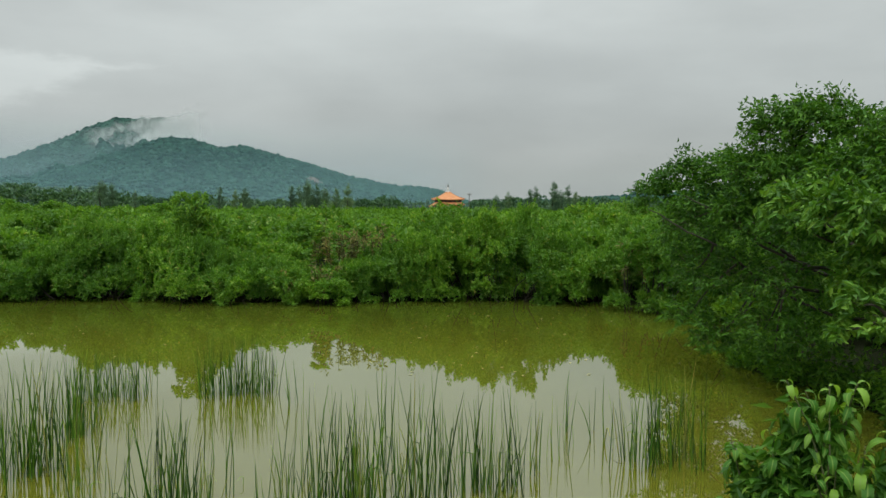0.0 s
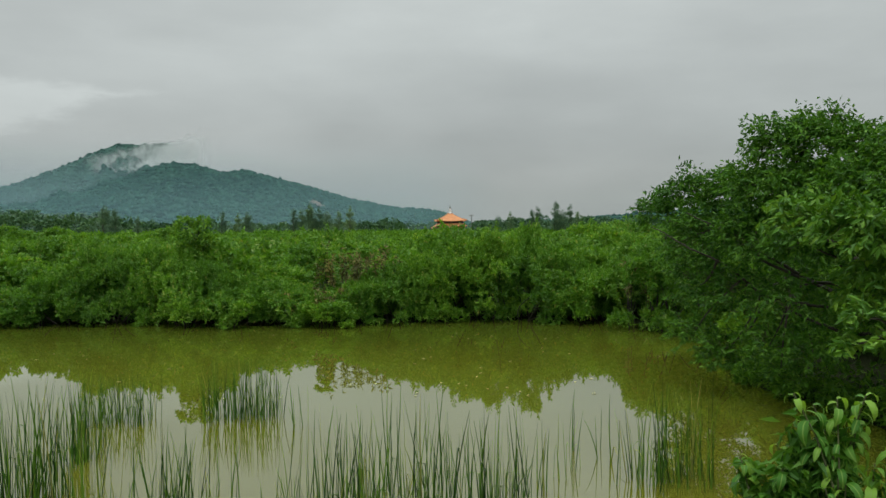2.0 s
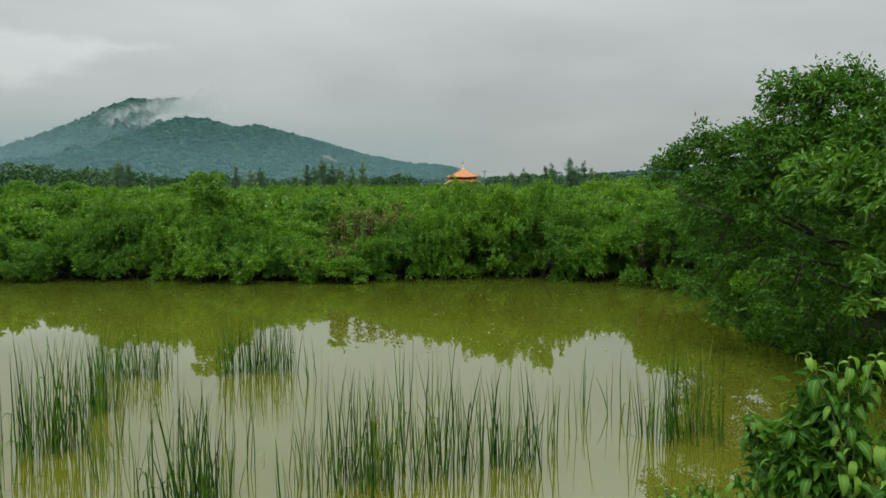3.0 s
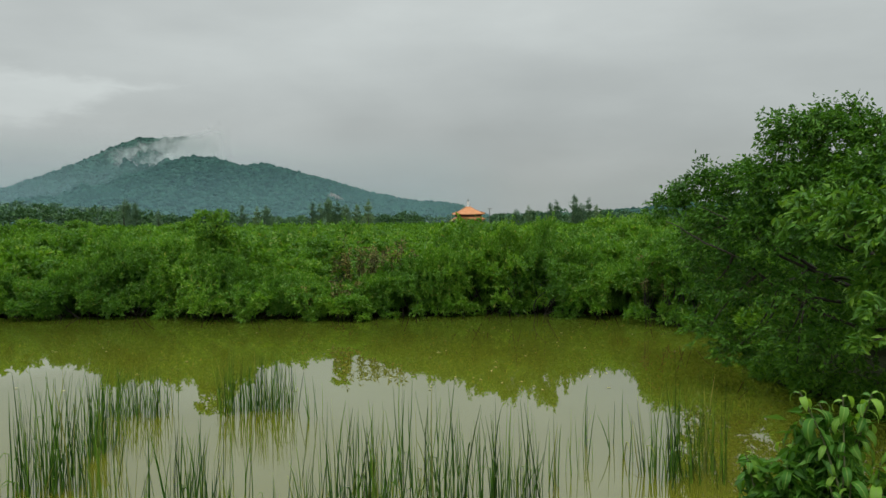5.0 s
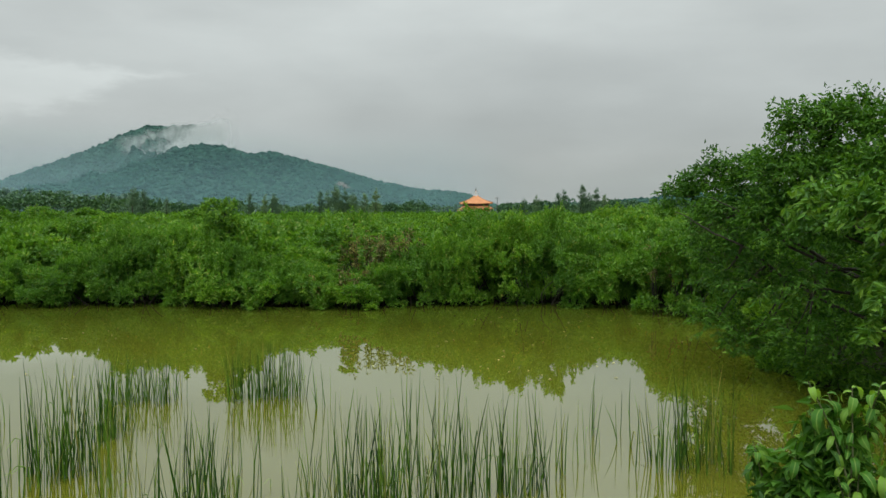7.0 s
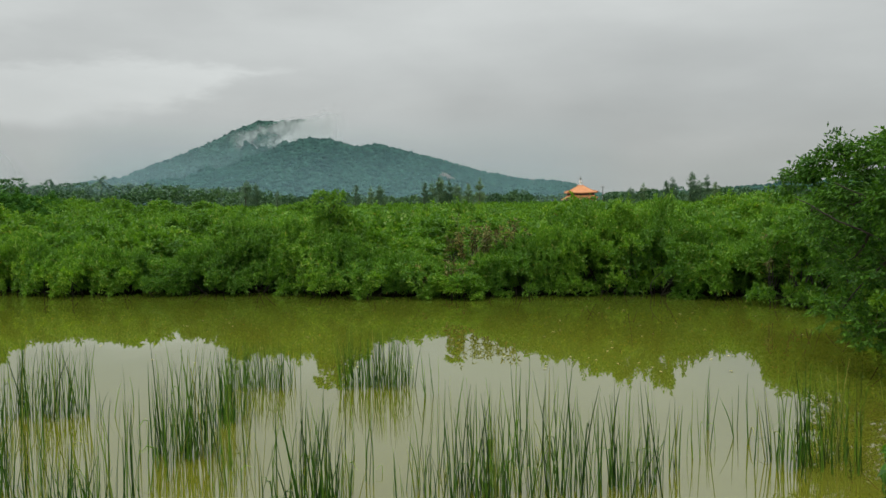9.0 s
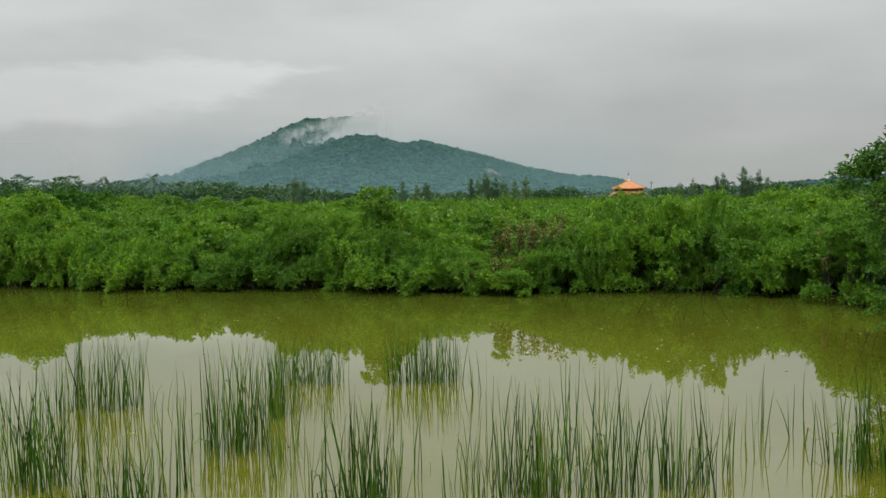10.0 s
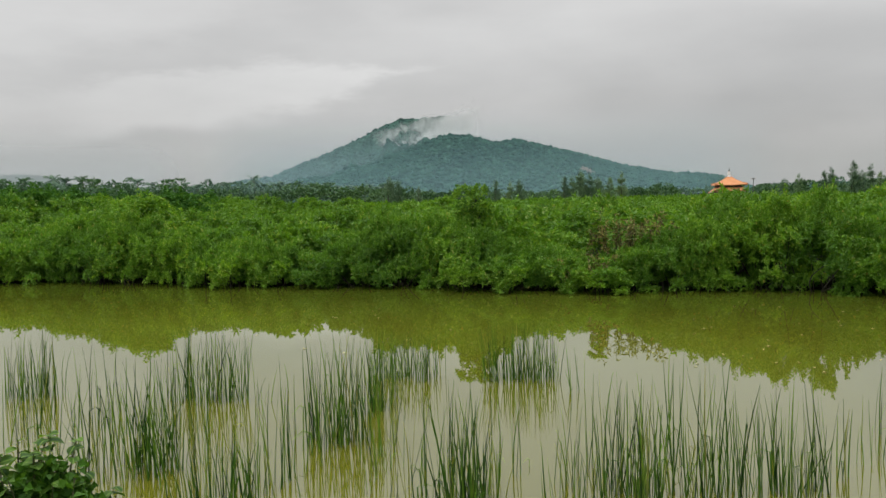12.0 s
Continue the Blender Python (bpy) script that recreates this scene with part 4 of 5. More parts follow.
def sapling(x, y, h, seed, label, w=1.0):
    rng = np.random.default_rng(seed)
    t = thing("mangrove_sapling", label, "tree", (x, y, float(ground_z(x, y)) - 0.05))
    P, R = limb((0, 0, 0), (0.05, 0, h - 0.3), 0.04, 0.012, rng, 0.03)
    part("trunk", raw_mesh("trunk", *tube(P, R, 6), BARK, True), t, "slim dark trunk")
    lobes = [(-0.28, 0, h - 0.22, 0.24), (0.25, 0.05, h - 0.16, 0.22), (0.0, -0.1, h - 0.5, 0.3), (-0.3, 0.1, h - 0.75, 0.26), (0.32, 0, h - 0.72, 0.26), (0.0, 0, h - 1.0, 0.3)]
    lobes = [(a * w, b * w, c, r * (0.35 + 0.65 * w)) for a, b, c, r in lobes]
    for l in lobes:
        P, R = limb((0.03, 0, l[2] - 0.45), l[:3], 0.014, 0.004, rng, 0.08)
        part("branch", raw_mesh("branch", *tube(P, R, 5), BARK, True), t)
    P, d = lobe_tips(lobes, round(270 * w), rng, 0.55, 0.3)
    Q, D = rosettes(P, d, 6, rng, 0.85, 0.15, 0.03)
    part("crown", raw_mesh("crown", *leaves(Q, D, 0.14 * rng.uniform(0.7, 1.2, len(Q)), 0.058, rng), FRESH), t, "fresh light green leaves")


sapling(-7.2, 23.9, 2.86, 81, "taller mangrove sapling standing above the thicket")
sapling(-3.45, 23.5, 2.08, 82, "slim mangrove sapling with light green leaves by the shore", 0.3)


def dead_shrub(x, y, h, seed, spread, count, label):
    rng = np.random.default_rng(seed)
    t = thing("withered_shrub", label, "shrub", (x, y, float(ground_z(x, y)) - 0.03))
    for k in range(count):
        a = rng.normal() * spread
        P, R = limb((a * 0.6, rng.normal() * 0.12, 0), (a, rng.normal() * 0.2, h * rng.uniform(0.75, 1.05)), 0.016, 0.004, rng, 0.04)
        s = part("stem", raw_mesh("stem", *tube(P, R, 5), BARK, True), t)
        n = 42
        q = rng.uniform(0.5, 1.03, n) ** 0.8
        Q = np.stack([np.interp(q, np.linspace(0, 1, len(P)), P[:, i]) for i in range(3)], -1) + rng.normal(size=(n, 3)) * 0.03
        D = unit(rand_dirs(n, rng) * 0.8 + np.array([0, 0, -0.2]))
        part("dry_leaves", raw_mesh("dry_leaves", *leaves(Q, D, rng.uniform(0.10, 0.2, n), 0.05, rng), DRY), s, "curled brown leaves")


dead_shrub(-2.5, 23.3, 2.1, 91, 0.6, 20, "withered straw-brown shrub among the green mangroves")
dead_shrub(-3.2, 22.2, 1.55, 92, 0.4, 8, "low withered brown shrub under green growth")
dead_shrub(4.9, 21.2, 2.1, 93, 0.35, 7, "straggling yellow-brown stems beside the big tree")

# ------------------------------------------------------------------ big tree over the water

TREE_LOBES = [
    (4.08, 13.93, 3.11, 0.49), (4.56, 13.25, 3.08, 0.52), (3.72, 14.55, 2.81, 0.41), (4.87, 12.07, 3.72, 0.58), (5.14, 11.41, 3.77, 0.51),
    (5.36, 10.76, 3.59, 0.45), (5.36, 10.19, 3.22, 0.55), (4.60, 12.18, 3.12, 0.53), (4.96, 11.49, 3.00, 0.60), (5.04, 10.36, 2.94, 0.47),
    (4.16, 13.38, 2.48, 0.62), (4.54, 12.20, 2.41, 0.62), (4.78, 11.02, 2.36, 0.53), (4.03, 13.21, 1.67, 0.56), (4.41, 12.25, 1.57, 0.58),
    (4.67, 11.07, 1.60, 0.49), (3.84, 12.96, 0.89, 0.46), (4.19, 12.54, 0.69, 0.45), (4.54, 11.67, 0.90, 0.51), (4.79, 10.80, 0.96, 0.40),
    (5.49, 9.55, 2.92, 0.60),
]
BRANCH_LOBES = [
    (4.18, 9.97, 2.65, 0.33), (4.38, 9.23, 2.59, 0.35), (4.54, 8.70, 2.47, 0.33), (4.24, 8.30, 1.63, 0.30), (4.15, 8.56, 1.34, 0.16),
    (4.24, 7.96, 1.42, 0.18), (4.88, 9.32, 1.89, 0.43), (4.96, 8.70, 2.30, 0.54), (4.82, 8.21, 1.62, 0.42),
    # unseen lobes added high on the right to shade the water
    (6.9, 9.6, 4.4, 0.8), (7.5, 8.5, 4.6, 0.9), (7.8, 10.0, 5.0, 1.0),
]
# back of the crown, with unseen lobes added to shade the water
TREE_BACK_SHADE = [
    (6.5, 10.0, 2.9, 0.8), (7.5, 11.0, 2.9, 0.9), (6.2, 8.8, 2.4, 0.7), (7.0, 13.0, 3.2, 0.9), (6.0, 9.2, 1.7, 0.7),
    (7.0, 9.6, 1.5, 0.85), (6.0, 11.3, 1.2, 0.75), (7.4, 12.4, 1.3, 0.95), (6.3, 7.8, 1.9, 0.7), (5.9, 14.2, 1.6, 0.8),
    (4.6, 11.4, 0.55, 0.32), (4.3, 12.9, 0.5, 0.35),
    (5.6, 15.2, 2.3, 0.8), (6.4, 14.6, 3.0, 0.9), (4.9, 15.8, 1.4, 0.7), (4.6, 15.6, 2.2, 0.6), (5.4, 12.4, 0.8, 0.6),
    (7.5, 9.0, 4.0, 0.9), (8.0, 7.5, 3.6, 0.9), (6.8, 7.0, 2.8, 0.8), (8.5, 11.0, 4.2, 1.0), (7.2, 11.6, 3.9, 0.8), (7.2, 6.0, 3.0, 0.8),
    (8.5, 6.0, 3.5, 0.9), (6.9, 10.4, 3.9, 0.7), (8.2, 9.4, 2.4, 1.0),
]


def sprays(lobes, per_area, leaf, wide, rng, droop, per=13):
    """Leafy twigs bursting from each lobe's heart, arching over, with alternate leaves hanging along them."""
    S, E = [], []
    for x, y, z, r in lobes:
        n = max(8, int(per_area * min(r, 0.62) ** 2 * (0.55 if z < 1.7 else 1.0)))
        d = rand_dirs(n, rng)
        d[:, 2] = np.where(d[:, 2] < -0.5, -0.6 * d[:, 2], d[:, 2])
        d = unit(d)
        ph = rng.uniform(0, 6.3, 3)
        wob = np.sin(d[:, 0] * 4 + ph[0]) * np.sin(d[:, 1] * 4 + ph[1]) + 0.7 * np.sin(d[:, 2] * 6 + ph[2])
        far = r * rng.uniform(0.72, 1.16, n) * (1 + 0.22 * wob)
        c = np.array([x, y, z])
        S.append(c + d * far[:, None] * 0.35 + np.array([0, 0, -0.05]))
        E.append(c + d * far[:, None] * np.array([1, 1, 0.9]))
    S, E = np.concatenate(S), np.concatenate(E)
    n = len(S)
    run = E - S
    size = np.linalg.norm(run, axis=1, keepdims=True)
    f = np.linspace(0.3, 1.0, per)[None, :, None]
    sag = -0.22 * droop * size[:, None] * f ** 2.5 * np.array([0, 0, 1.0])
    Q = S[:, None] + run[:, None] * f + sag
    Q = Q + rng.normal(size=Q.shape) * 0.012
    side = unit(np.cross(run, np.array([0, 0, 1.0])) + rng.normal(size=run.shape) * 0.2 * size)
    sign = np.where(np.arange(per) % 2 == 0, 1.0, -1.0)[None, :, None]
    D = unit(run / size)[:, None] * 0.55 + side[:, None] * sign * 0.75 + np.array([0, 0, -0.55 * droop]) + rng.normal(size=Q.shape) * 0.28
    keep = rng.random(Q.shape[:2]) < 0.88
    Q, D = Q[keep], D[keep]
    blades_ = leaves(Q, D, leaf * rng.uniform(0.65, 1.25, len(Q)), wide, rng, 0.16, 0.45)
    # one slim three-sided twig a spray
    mid_ = S + run * 0.6 + np.array([0, 0, -0.05]) * size * droop
    o1, o2 = side * 0.004, np.cross(side, run / size) * 0.004
    TV = np.stack([S + o1, S - o1, S + o2, mid_ + o1 * 0.7, mid_ - o1 * 0.7, mid_ + o2 * 0.7, E + np.array([0, 0, -0.2]) * size * droop], 1).reshape(-1, 3)
    tri = np.array([(0, 1, 4), (0, 4, 3), (1, 2, 5), (1, 5, 4), (2, 0, 3), (2, 3, 5), (3, 4, 6), (4, 5, 6), (5, 3, 6)])
    TF = (np.arange(n)[:, None, None] * 7 + tri[None]).reshape(-1, 3)
    return blades_, (TV, TF)


def path_limb(points, r0, r1, rng):
    """A crooked limb drawn smoothly through a few points."""
    pts = np.array(points, float)
    u = np.linspace(0, len(pts) - 1, 5 * len(pts))
    P = np.stack([np.interp(u, range(len(pts)), pts[:, i]) for i in range(3)], -1)
    P[1:-1] = (P[:-2] + 2 * P[1:-1] + P[2:]) / 4
    P += np.cumsum(rng.normal(size=P.shape) * 0.012, axis=0)
    return P, np.linspace(r0, r1, len(P))


def big_tree(name, label, root, fork, mains_to, lobes_w, per_area, leaf, wide, droop, mat, seed, trunk, fill, paths=()):
    rng = np.random.default_rng(seed)
    bx, by = root
    t = thing(name, label, "tree", (bx, by, float(ground_z(bx, by)) - 0.05))
    base = np.array([bx, by, t.location[2]])
    lobes = np.array(lobes_w, dtype=float)
    lobes[:, :3] -= base
    fork = np.array(fork) - base
    P, R = limb((0, 0, 0), fork, trunk, trunk * 0.75, rng, 0.05)
    part("trunk", raw_mesh("trunk", *tube(P, R, 9), BARK, True), t, "short crooked brown trunk")
    mains = []
    for goal in mains_to:
        P, R = limb(fork, np.array(goal) - base, trunk * 0.2, trunk * 0.07, rng, 0.10, 9)
        part("limb", raw_mesh("limb", *tube(P, R, 7), BARK, True), t)
        mains.append(P)
    for way in paths:
        P, R = path_limb([fork] + [np.array(p) - base for p in way], trunk * 0.15, trunk * 0.035, rng)
        part("limb", raw_mesh("limb", *tube(P, R, 7), BARK, True), t)
        mains.append(P)
    joints = np.concatenate([m[3:] for m in mains])
    for l in lobes:
        near = joints[np.argmin(np.linalg.norm(joints - l[:3], axis=1))]
        P, R = limb(near, l[:3], 0.022, 0.006, rng, 0.1)
        part("branch", raw_mesh("branch", *tube(P, R, 5), BARK, True), t)
    crown, twigs = sprays(lobes, per_area, leaf, wide, rng, droop)
    dense = lobes[(lobes[:, 2] > 1.7) | (lobes[:, 0] > -2.2)]
    P, d = lobe_tips(dense, fill, rng, 0.5, 0.26)
    Q, D = rosettes(P, d, 5, rng, 0.95, -0.4 * droop, 0.035)
    inner = leaves(Q, D, leaf * rng.uniform(0.65, 1.2, len(Q)), wide, rng)
    part("crown", raw_mesh("crown", *join(crown, inner), mat), t, "drooping green leaves")
    tagged(part("twig", raw_mesh("twig", *twigs, TWIG, True), t), "thin leafy twigs", kind="stuff")


big_tree("overhanging_tree", "broad dark green tree leaning low over the pond", (6.9, 12.2), (6.5, 11.9, 1.2), ((4.4, 13.1, 2.4), (5.1, 12.0, 3.3), (4.9, 12.8, 1.5), (5.0, 10.0, 2.2), (5.4, 10.6, 3.0), (4.8, 11.3, 1.6)), TREE_LOBES + TREE_BACK_SHADE, 400, 0.088, 0.040, 0.9, BROAD, 101, 0.19, 10500,
         (((4.9, 12.5, 1.5), (4.35, 12.5, 1.95), (3.76, 12.6, 2.26), (3.3, 12.9, 2.55)), ((4.75, 12.2, 2.0), (4.5, 12.3, 2.35), (3.7, 12.7, 2.75))))
big_tree("bank_tree", "fresh green tree with larger leaves hanging over the bank", (6.6, 8.2), (6.2, 8.3, 1.4), ((4.5, 9.2, 2.4), (4.8, 8.5, 2.2), (4.5, 8.2, 1.5), (5.3, 9.2, 2.8), (6.9, 9.4, 4.2), (7.6, 9.4, 4.7)), BRANCH_LOBES, 330, 0.125, 0.05, 1.2, FRESH, 102, 0.12, 1800)



def undergrowth():
    """Shaded herbs and hanging leaves along the bank under the two trees."""
    rng = np.random.default_rng(111)
    n = 5200
    y = rng.uniform(7.5, 15.5, n)
    edge_ = 5.3 + 0.3 * np.sin(y * 0.8) + 0.25 * np.maximum(y - 14, 0)
    x = edge_ - 0.15 + 0.9 * rng.random(n) ** 1.5 + 0.12 * np.sin(y * 5.0)
    z = np.maximum(ground_z(x, y), 0.0) + 0.02 + (0.18 + 0.5 * rng.random(n)) * rng.random(n) * (0.7 + 0.5 * np.sin(y * 2.3) ** 2)
    D = unit(rand_dirs(n, rng) + np.array([-0.6, -0.3, -0.1]))
    V, F = leaves(np.stack([x, y, z], -1), D, 0.12 * rng.uniform(0.6, 1.3, n), 0.05, rng)
    V[:, 2] = np.maximum(V[:, 2], 0.01)
    tagged(new("undergrowth", raw_mesh("undergrowth", V, F, BROAD)), "dark leafy undergrowth on the bank beneath the trees", "undergrowth", kind="stuff")


undergrowth()

# ------------------------------------------------------------------ reeds in the water


def stem_mesh(seed):
    rng = np.random.default_rng(seed)
    n = 6
    z = np.linspace(0, 1, n)
    lean, curl = rng.normal(size=2) * 0.04, rng.normal(size=2) * 0.045
    P = np.stack([lean[0] * z + curl[0] * z ** 3, lean[1] * z + curl[1] * z ** 3, z], -1)
    if seed % 9 == 0:   # snapped over
        P[-2:] = P[-3] + np.array([[0.06, 0.0, 0.02], [0.16, 0.0, -0.06]])
    R = np.array([0.0056, 0.0060, 0.0058, 0.0050, 0.0038, 0.0012])
    return raw_mesh("reed_stem", *tube(P, R, 4), REED, True)


STEMS = [stem_mesh(200 + i) for i in range(26)]
REEDS = [
    (-2.82, 11.34, 0.40, 0.74, 108), (-4.44, 11.09, 0.36, 0.62, 84), (-4.13, 9.28, 0.12, 0.88, 44), (-4.01, 7.94, 0.27, 1.02, 66), (-0.82, 6.99, 0.20, 0.92, 62),
    (-0.20, 7.20, 0.25, 1.08, 44), (0.50, 7.52, 0.18, 0.88, 46), (1.16, 8.72, 0.15, 0.61, 5), (1.47, 9.49, 0.04, 0.64, 3), (1.75, 9.26, 0.06, 0.50, 3),
    (1.90, 8.62, 0.04, 0.63, 5), (2.30, 8.37, 0.32, 0.94, 62), (-1.36, 6.99, 0.29, 0.52, 18), (-1.82, 10.92, 0.15, 0.50, 4), (3.70, 11.21, 0.21, 0.32, 4),
    (-9.14, 8.88, 0.29, 0.82, 54), (-6.01, 6.44, 0.29, 1.08, 30), (-5.33, 6.61, 0.21, 0.90, 66), (-6.55, 9.31, 0.38, 0.88, 88), (-4.09, 5.95, 0.24, 0.58, 40),
    (-5.72, 9.34, 0.06, 0.52, 5), (-3.92, 6.57, 0.08, 0.96, 10), (-2.21, 6.52, 0.12, 0.90, 44), (-1.99, 6.61, 0.08, 0.63, 26), (-7.60, 7.01, 0.07, 0.84, 12),
    (-1.19, 6.99, 0.19, 0.40, 9), (0.14, 7.35, 0.09, 0.80, 9), (-3.13, 7.10, 0.12, 0.99, 8), (0.91, 7.98, 0.05, 0.74, 5), (-2.62, 6.60, 0.18, 0.72, 12),
    (-5.0, 7.6, 1.3, 0.85, 22), (-2.6, 7.6, 0.9, 0.7, 14), (-0.4, 8.0, 0.9, 0.8, 14), (-7.4, 8.2, 0.8, 0.9, 14), (-4.2, 6.3, 0.5, 0.7, 18),
]
rrng = random.Random(17)
for cx, cy, half, tall, count in REEDS:
    sparse = count < 10
    t = thing("reed_clump", "sparse dark green rushes standing in the pond" if sparse else "clump of thin dark green rushes in still water", "reeds", (cx, cy, 0.0), "rush clumps in the pond")
    for i in range(round(count * 1.6)):
        dx = (rrng.uniform(-1.0, 1.0) + rrng.gauss(0, 0.2)) * half * 1.2
        dy = rrng.gauss(0.03, 0.2 if count > 30 else 0.32)
        h = tall * (0.36 + 0.80 * rrng.random() ** 0.8)
        m = pose(dx, dy, -0.25, rrng.gauss(0, 2.6), rrng.gauss(0, 3.0 if rrng.random() < 0.86 else 9.0), rrng.uniform(0, 360))
        w = rrng.choice((0.45, 0.55, 0.65, 0.8, 0.95, 1.15))
        s = part("stem", rrng.choice(STEMS), t)
        s.matrix_basis = m @ Matrix.Diagonal((w, w, h + 0.25, 1))

# ------------------------------------------------------------------ shrubs on the near bank


def leaf_blade(seed, L, W, droop, mat, blunt=0.0):
    """One bent, channelled leaf blade with a pointed tip, along +y."""
    n = 6
    V, F = [], []
    for i in range(n):
        s = i / (n - 1)
        w = W * 0.5 * (math.sin((s * 0.94 + 0.05) ** (1 + 0.25 * blunt) * math.pi) ** (0.75 - 0.3 * blunt))
        ang = droop * s
        y = L * (math.sin(ang) / droop if droop > 0.05 else s)
        z = -L * ((1 - math.cos(ang)) / droop if droop > 0.05 else 0)
        V += [(-w, y, z + w * 0.35), (0, y, z), (w, y, z + w * 0.35)]
    for i in range(n - 1):
        a = i * 3
        F += [(a, a + 1, a + 4, a + 3), (a + 1, a + 2, a + 5, a + 4)]
    return raw_mesh("leaf", V, np.array(F), mat, True)


def near_shrub(name, label, base, tips, seed, mat, L, W, per, blunt, droops, fill=700, inner=None, rise=0.35):
    rng = np.random.default_rng(seed)
    gz = float(ground_z(base[0], base[1])) - 0.03
    t = thing(name, label, "shrub", (base[0], base[1], gz))
    kinds_ = [leaf_blade(i, L * f, W * f, dr, mat, blunt) for i, (f, dr) in enumerate(droops)]
    O = np.array([base[0], base[1], gz])
    hub = np.array([0, 0, min(0.5, 0.75 * (min(q[2] for q in tips) - gz))])
    P, R = limb((0, 0, 0), hub, 0.022, 0.017, rng, 0.03)
    part("stem", raw_mesh("stem", *tube(P, R, 6), BARK, True), t)
    T = np.array(tips) - O
    heart = T.mean(0) - np.array([0, 0, 0.12])
    C = heart + (T[rng.integers(len(T), size=fill)] - heart) * rng.uniform(0.2, 0.85, (fill, 1)) + rng.normal(size=(fill, 3)) * 0.03 - np.array([0, 0, 0.05])
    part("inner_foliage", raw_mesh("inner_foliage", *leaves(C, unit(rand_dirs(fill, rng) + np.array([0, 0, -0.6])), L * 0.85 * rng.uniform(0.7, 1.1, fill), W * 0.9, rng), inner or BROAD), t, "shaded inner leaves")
    for tip in tips:
        e = np.array(tip) - O
        P, R = limb(hub * rng.uniform(0.3, 1.0), e, 0.010, 0.003, rng, 0.06)
        part("twig", raw_mesh("twig", *tube(P, R, 5), TWIG, True), t)
        for k in range(per):
            f = 1 - 0.38 * (k / per) ** 1.2
            q = np.array([np.interp(f, np.linspace(0, 1, len(P)), P[:, i]) for i in range(3)])
            a = k * 2.4 + rng.normal() * 0.3
            out = Vector((math.cos(a), math.sin(a), rise - 1.0 * k / per + rng.normal() * 0.22)).normalized()
            side = out.cross(Vector((0, 0, 1))).normalized()
            up_ = side.cross(out)
            m = Matrix((side, out, up_)).transposed().to_4x4()
            m.translation = q
            s = rng.uniform(0.7, 1.15) * (0.75 if k < 2 else 1.0)
            ob = part("leaf", kinds_[rng.integers(len(kinds_))], t)
            ob.matrix_basis = m @ pose(0, 0, 0, rng.normal() * 10, rng.normal() * 14, 0) @ Matrix.Scale(s, 4)


right_tips = [(1.68, 3.64, 1.83), (1.56, 3.70, 1.81), (1.76, 3.58, 1.82), (1.66, 3.66, 1.77), (1.58, 3.70, 1.73), (1.75, 3.60, 1.75), (1.50, 3.72, 1.63), (1.42, 3.84, 1.52), (1.34, 3.90, 1.53), (1.66, 3.60, 1.60), (1.55, 3.62, 1.52), (1.62, 3.52, 1.46), (1.50, 3.60, 1.38), (1.66, 3.45, 1.34), (1.42, 3.70, 1.32), (1.58, 3.50, 1.26), (1.74, 3.55, 1.64), (1.62, 3.64, 1.68), (1.72, 3.48, 1.52), (1.48, 3.68, 1.48), (1.70, 3.42, 1.26), (1.46, 3.62, 1.24), (1.30, 3.86, 1.24), (1.36, 3.80, 1.36)]
side_tips = [(1.88, 3.45, 1.67), (1.96, 3.40, 1.65), (1.82, 3.52, 1.58), (1.78, 3.44, 1.48), (1.90, 3.32, 1.50), (1.85, 3.30, 1.34), (2.02, 3.30, 1.58), (2.05, 3.22, 1.40), (1.98, 3.50, 1.80), (2.04, 3.46, 1.74), (1.76, 3.36, 1.38), (1.84, 3.38, 1.42), (1.94, 3.24, 1.36), (1.80, 3.28, 1.24), (1.90, 3.38, 1.58), (1.99, 3.28, 1.48), (1.74, 3.30, 1.18), (1.88, 3.22, 1.22)]
BENDS = [(1.0, 2.3), (1.1, 2.6), (0.9, 2.9), (0.75, 1.6), (1.15, 2.4)]
# inner leaves use the darker tree colour, shade put into the shrub's heart
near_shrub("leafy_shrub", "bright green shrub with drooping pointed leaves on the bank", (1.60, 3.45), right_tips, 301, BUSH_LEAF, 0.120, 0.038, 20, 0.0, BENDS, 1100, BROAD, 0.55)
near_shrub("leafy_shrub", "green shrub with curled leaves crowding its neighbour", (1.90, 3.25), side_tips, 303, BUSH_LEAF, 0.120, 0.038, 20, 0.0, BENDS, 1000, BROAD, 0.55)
bank_tips = [(0.96, 4.0, 1.09), (0.98, 3.95, 1.13), (1.04, 4.0, 1.12), (1.05, 3.9, 1.13), (1.0, 3.9, 1.12), (1.17, 4.0, 1.14), (1.19, 3.95, 1.18), (1.22, 3.95, 1.14), (1.16, 3.9, 1.14), (1.11, 3.9, 1.14), (1.31, 3.85, 1.14), (1.43, 3.9, 1.14), (1.47, 3.85, 1.18), (1.49, 3.8, 1.17)]
left_tips = [(-2.90, 2.85, 1.58), (-2.98, 2.80, 1.56), (-2.82, 2.92, 1.53), (-2.86, 2.74, 1.55), (-2.95, 2.70, 1.52), (-2.79, 2.96, 1.41), (-2.75, 2.86, 1.39), (-2.71, 3.03, 1.29), (-2.80, 2.78, 1.42), (-2.90, 2.66, 1.44), (-2.73, 2.74, 1.32), (-2.68, 2.90, 1.24), (-2.85, 2.68, 1.33), (-2.76, 2.92, 1.33), (-2.84, 2.84, 1.47), (-2.88, 2.78, 1.50), (-2.70, 2.96, 1.20), (-2.78, 2.70, 1.26), (-2.62, 2.98, 1.17), (-2.82, 2.98, 1.36)]
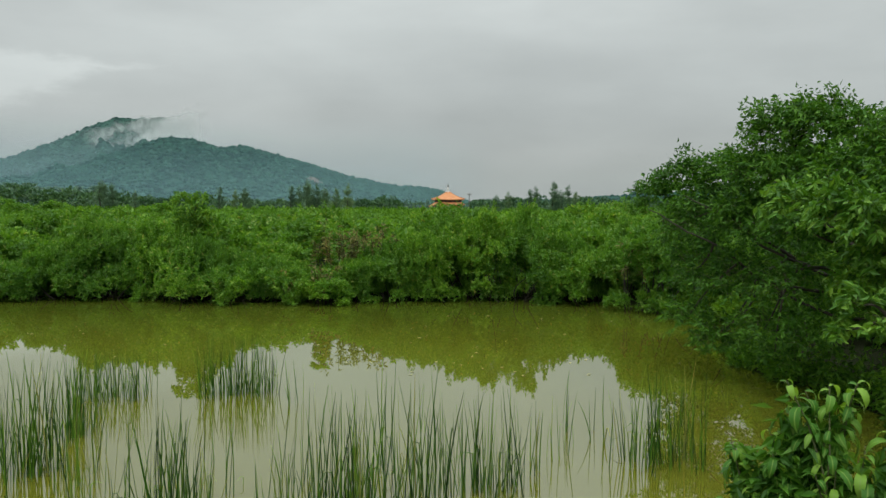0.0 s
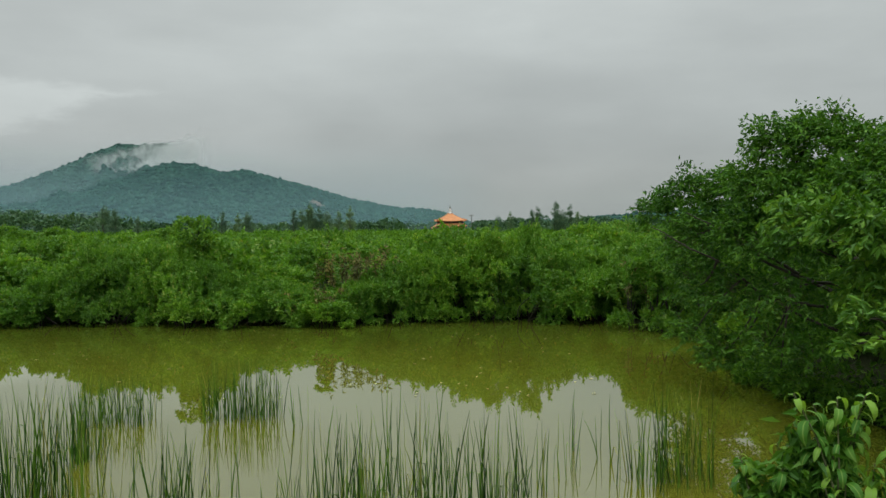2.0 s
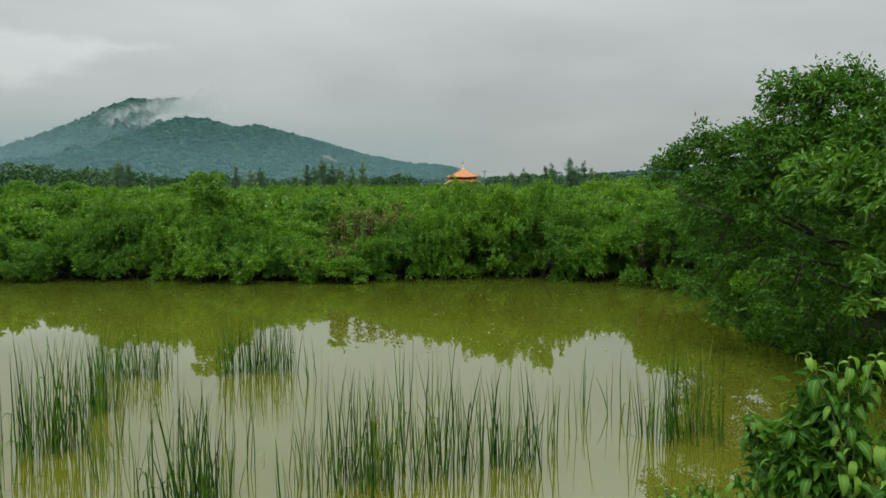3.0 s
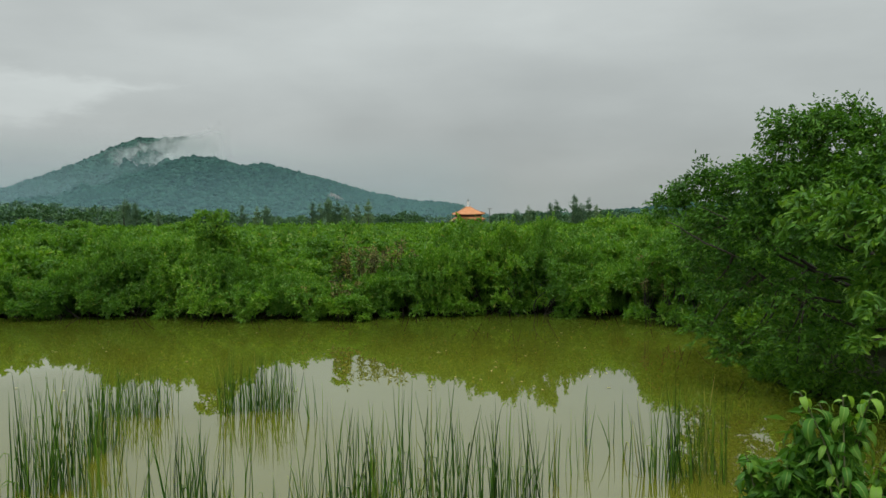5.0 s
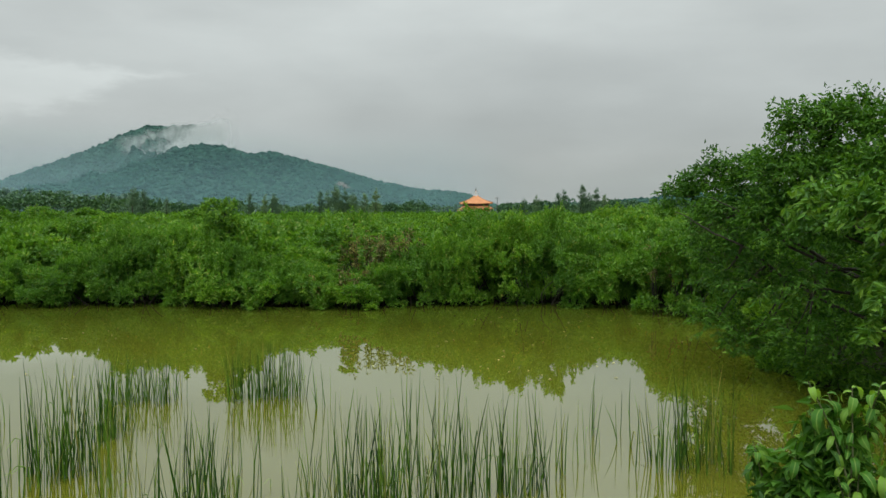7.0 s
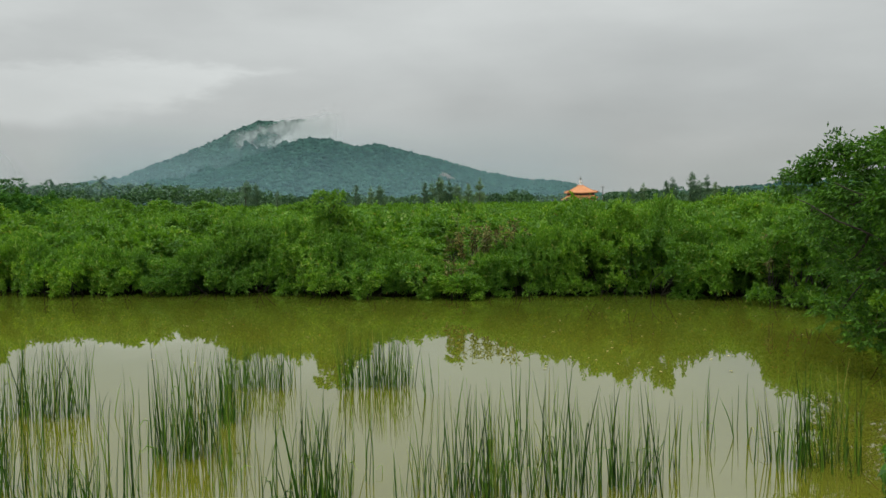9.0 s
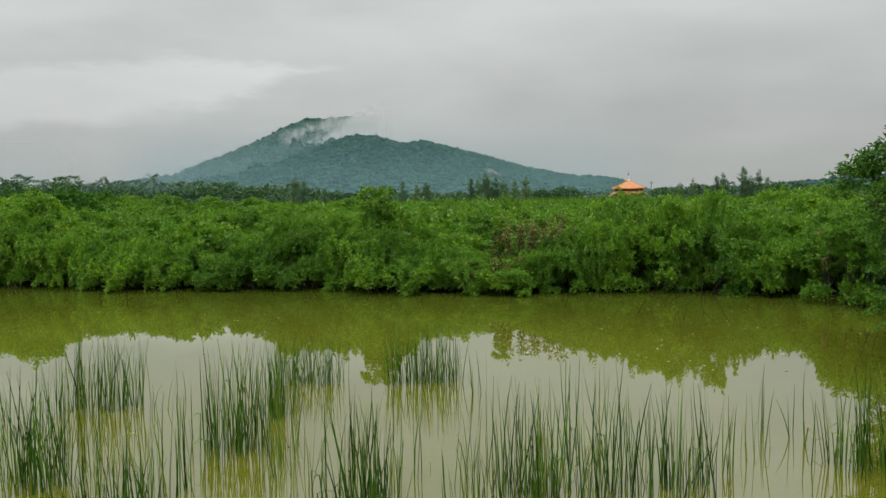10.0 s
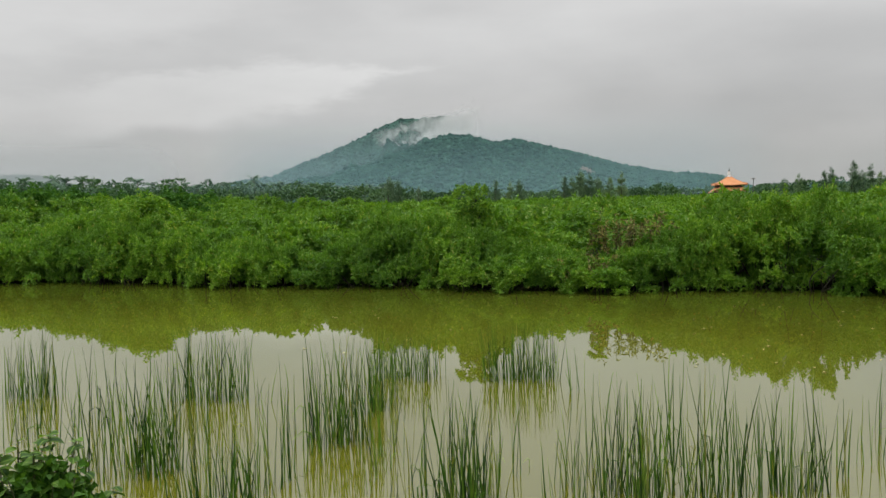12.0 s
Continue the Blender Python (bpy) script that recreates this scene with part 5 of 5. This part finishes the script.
low_tips = [(-3.05, 2.72, 1.52), (-3.0, 2.86, 1.48), (-2.95, 2.56, 1.40), (-2.72, 2.64, 1.24), (-3.0, 2.62, 1.44), (-2.92, 2.50, 1.32), (-2.84, 2.58, 1.30), (-2.78, 2.56, 1.20), (-3.08, 2.58, 1.46), (-2.70, 2.78, 1.18), (-2.90, 2.42, 1.26), (-2.98, 2.46, 1.36), (-2.66, 2.84, 1.12), (-2.82, 2.50, 1.20)]
ROUND = [(1.0, 0.3), (0.9, 0.7), (0.8, 0.5), (1.1, 0.9)]
near_shrub("bank_herb", "low bright green herb at the foot of the shrub", (1.25, 3.75), bank_tips, 305, BUSH_LEAF, 0.062, 0.026, 9, 0.0, BENDS, 260, FRESH, 0.55)
near_shrub("roadside_scrub", "low scrub with small rounded dark green leaves", (-2.85, 2.70), left_tips, 302, SCRUB_LEAF, 0.062, 0.052, 14, 1.0, ROUND, 1500)
near_shrub("roadside_scrub", "low scrub with small rounded leaves crowding the bank", (-2.95, 2.50), low_tips, 304, SCRUB_LEAF, 0.062, 0.052, 18, 1.0, ROUND, 1300)

# ------------------------------------------------------------------ drift on the water, bare twig


def drift():
    """Fallen leaves floating on the pond."""
    rng = np.random.default_rng(401)
    n = 60
    P = np.stack([rng.normal(1.6, 1.8, n), rng.uniform(12.5, 20.5, n), np.full(n, 0.006)], -1)
    P[:30, 0] = rng.uniform(-9, 3, 30)
    P = P[P[:, 0] < 4.2]
    n = len(P)
    a = rng.uniform(0, 6.283, n)
    D = np.stack([np.cos(a), np.sin(a), np.full(n, 0.12)], -1)
    V, F = leaves(P, D, rng.uniform(0.05, 0.10, n), 0.045, rng, 0.1, 6.0)
    V[:, 2] = np.maximum(V[:, 2], 0.004)
    tagged(new("floating_leaves", raw_mesh("floating_leaves", V, F, FALLEN)), "pale fallen leaves floating on the still water", "leaves", kind="stuff")


FALLEN = leaf_mat("fallen_leaf", [(0.0, (0.20, 0.20, 0.05)), (1.0, (0.42, 0.42, 0.18))], rough=0.5, thin=0.1)
drift()
twig = thing("dead_twig", "thin bare dead twig sticking out of the bank", "twig", (-2.72, 3.02, float(ground_z(-2.72, 3.02)) - 0.02))
TP = np.array([(0.0, 0.0, 0.0), (0.0, 0.02, 0.28), (0.02, 0.05, 0.55), (0.03, 0.06, 0.72), (0.07, 0.06, 0.82), (0.12, 0.07, 0.88)])
part("twig", raw_mesh("twig", *tube(TP, [0.008, 0.007, 0.006, 0.005, 0.004, 0.002], 6), BARK, True), twig)
part("side_twig", raw_mesh("side_twig", *tube(TP[3:] * np.array([-0.6, 1, 1.0]) + np.array([0.045, 0, 0]), [0.004, 0.003, 0.0015], 5), BARK, True), twig)
place_copy(twig, pose(1.36, 3.98, float(ground_z(1.36, 3.98)) - 0.02, 6, -28, 200) @ Matrix.Diagonal((1, 1, 1.25, 1)))
place_copy(twig, pose(1.50, 3.95, float(ground_z(1.50, 3.95)) - 0.02, -4, -38, 170) @ Matrix.Diagonal((1, 1, 1.15, 1)))
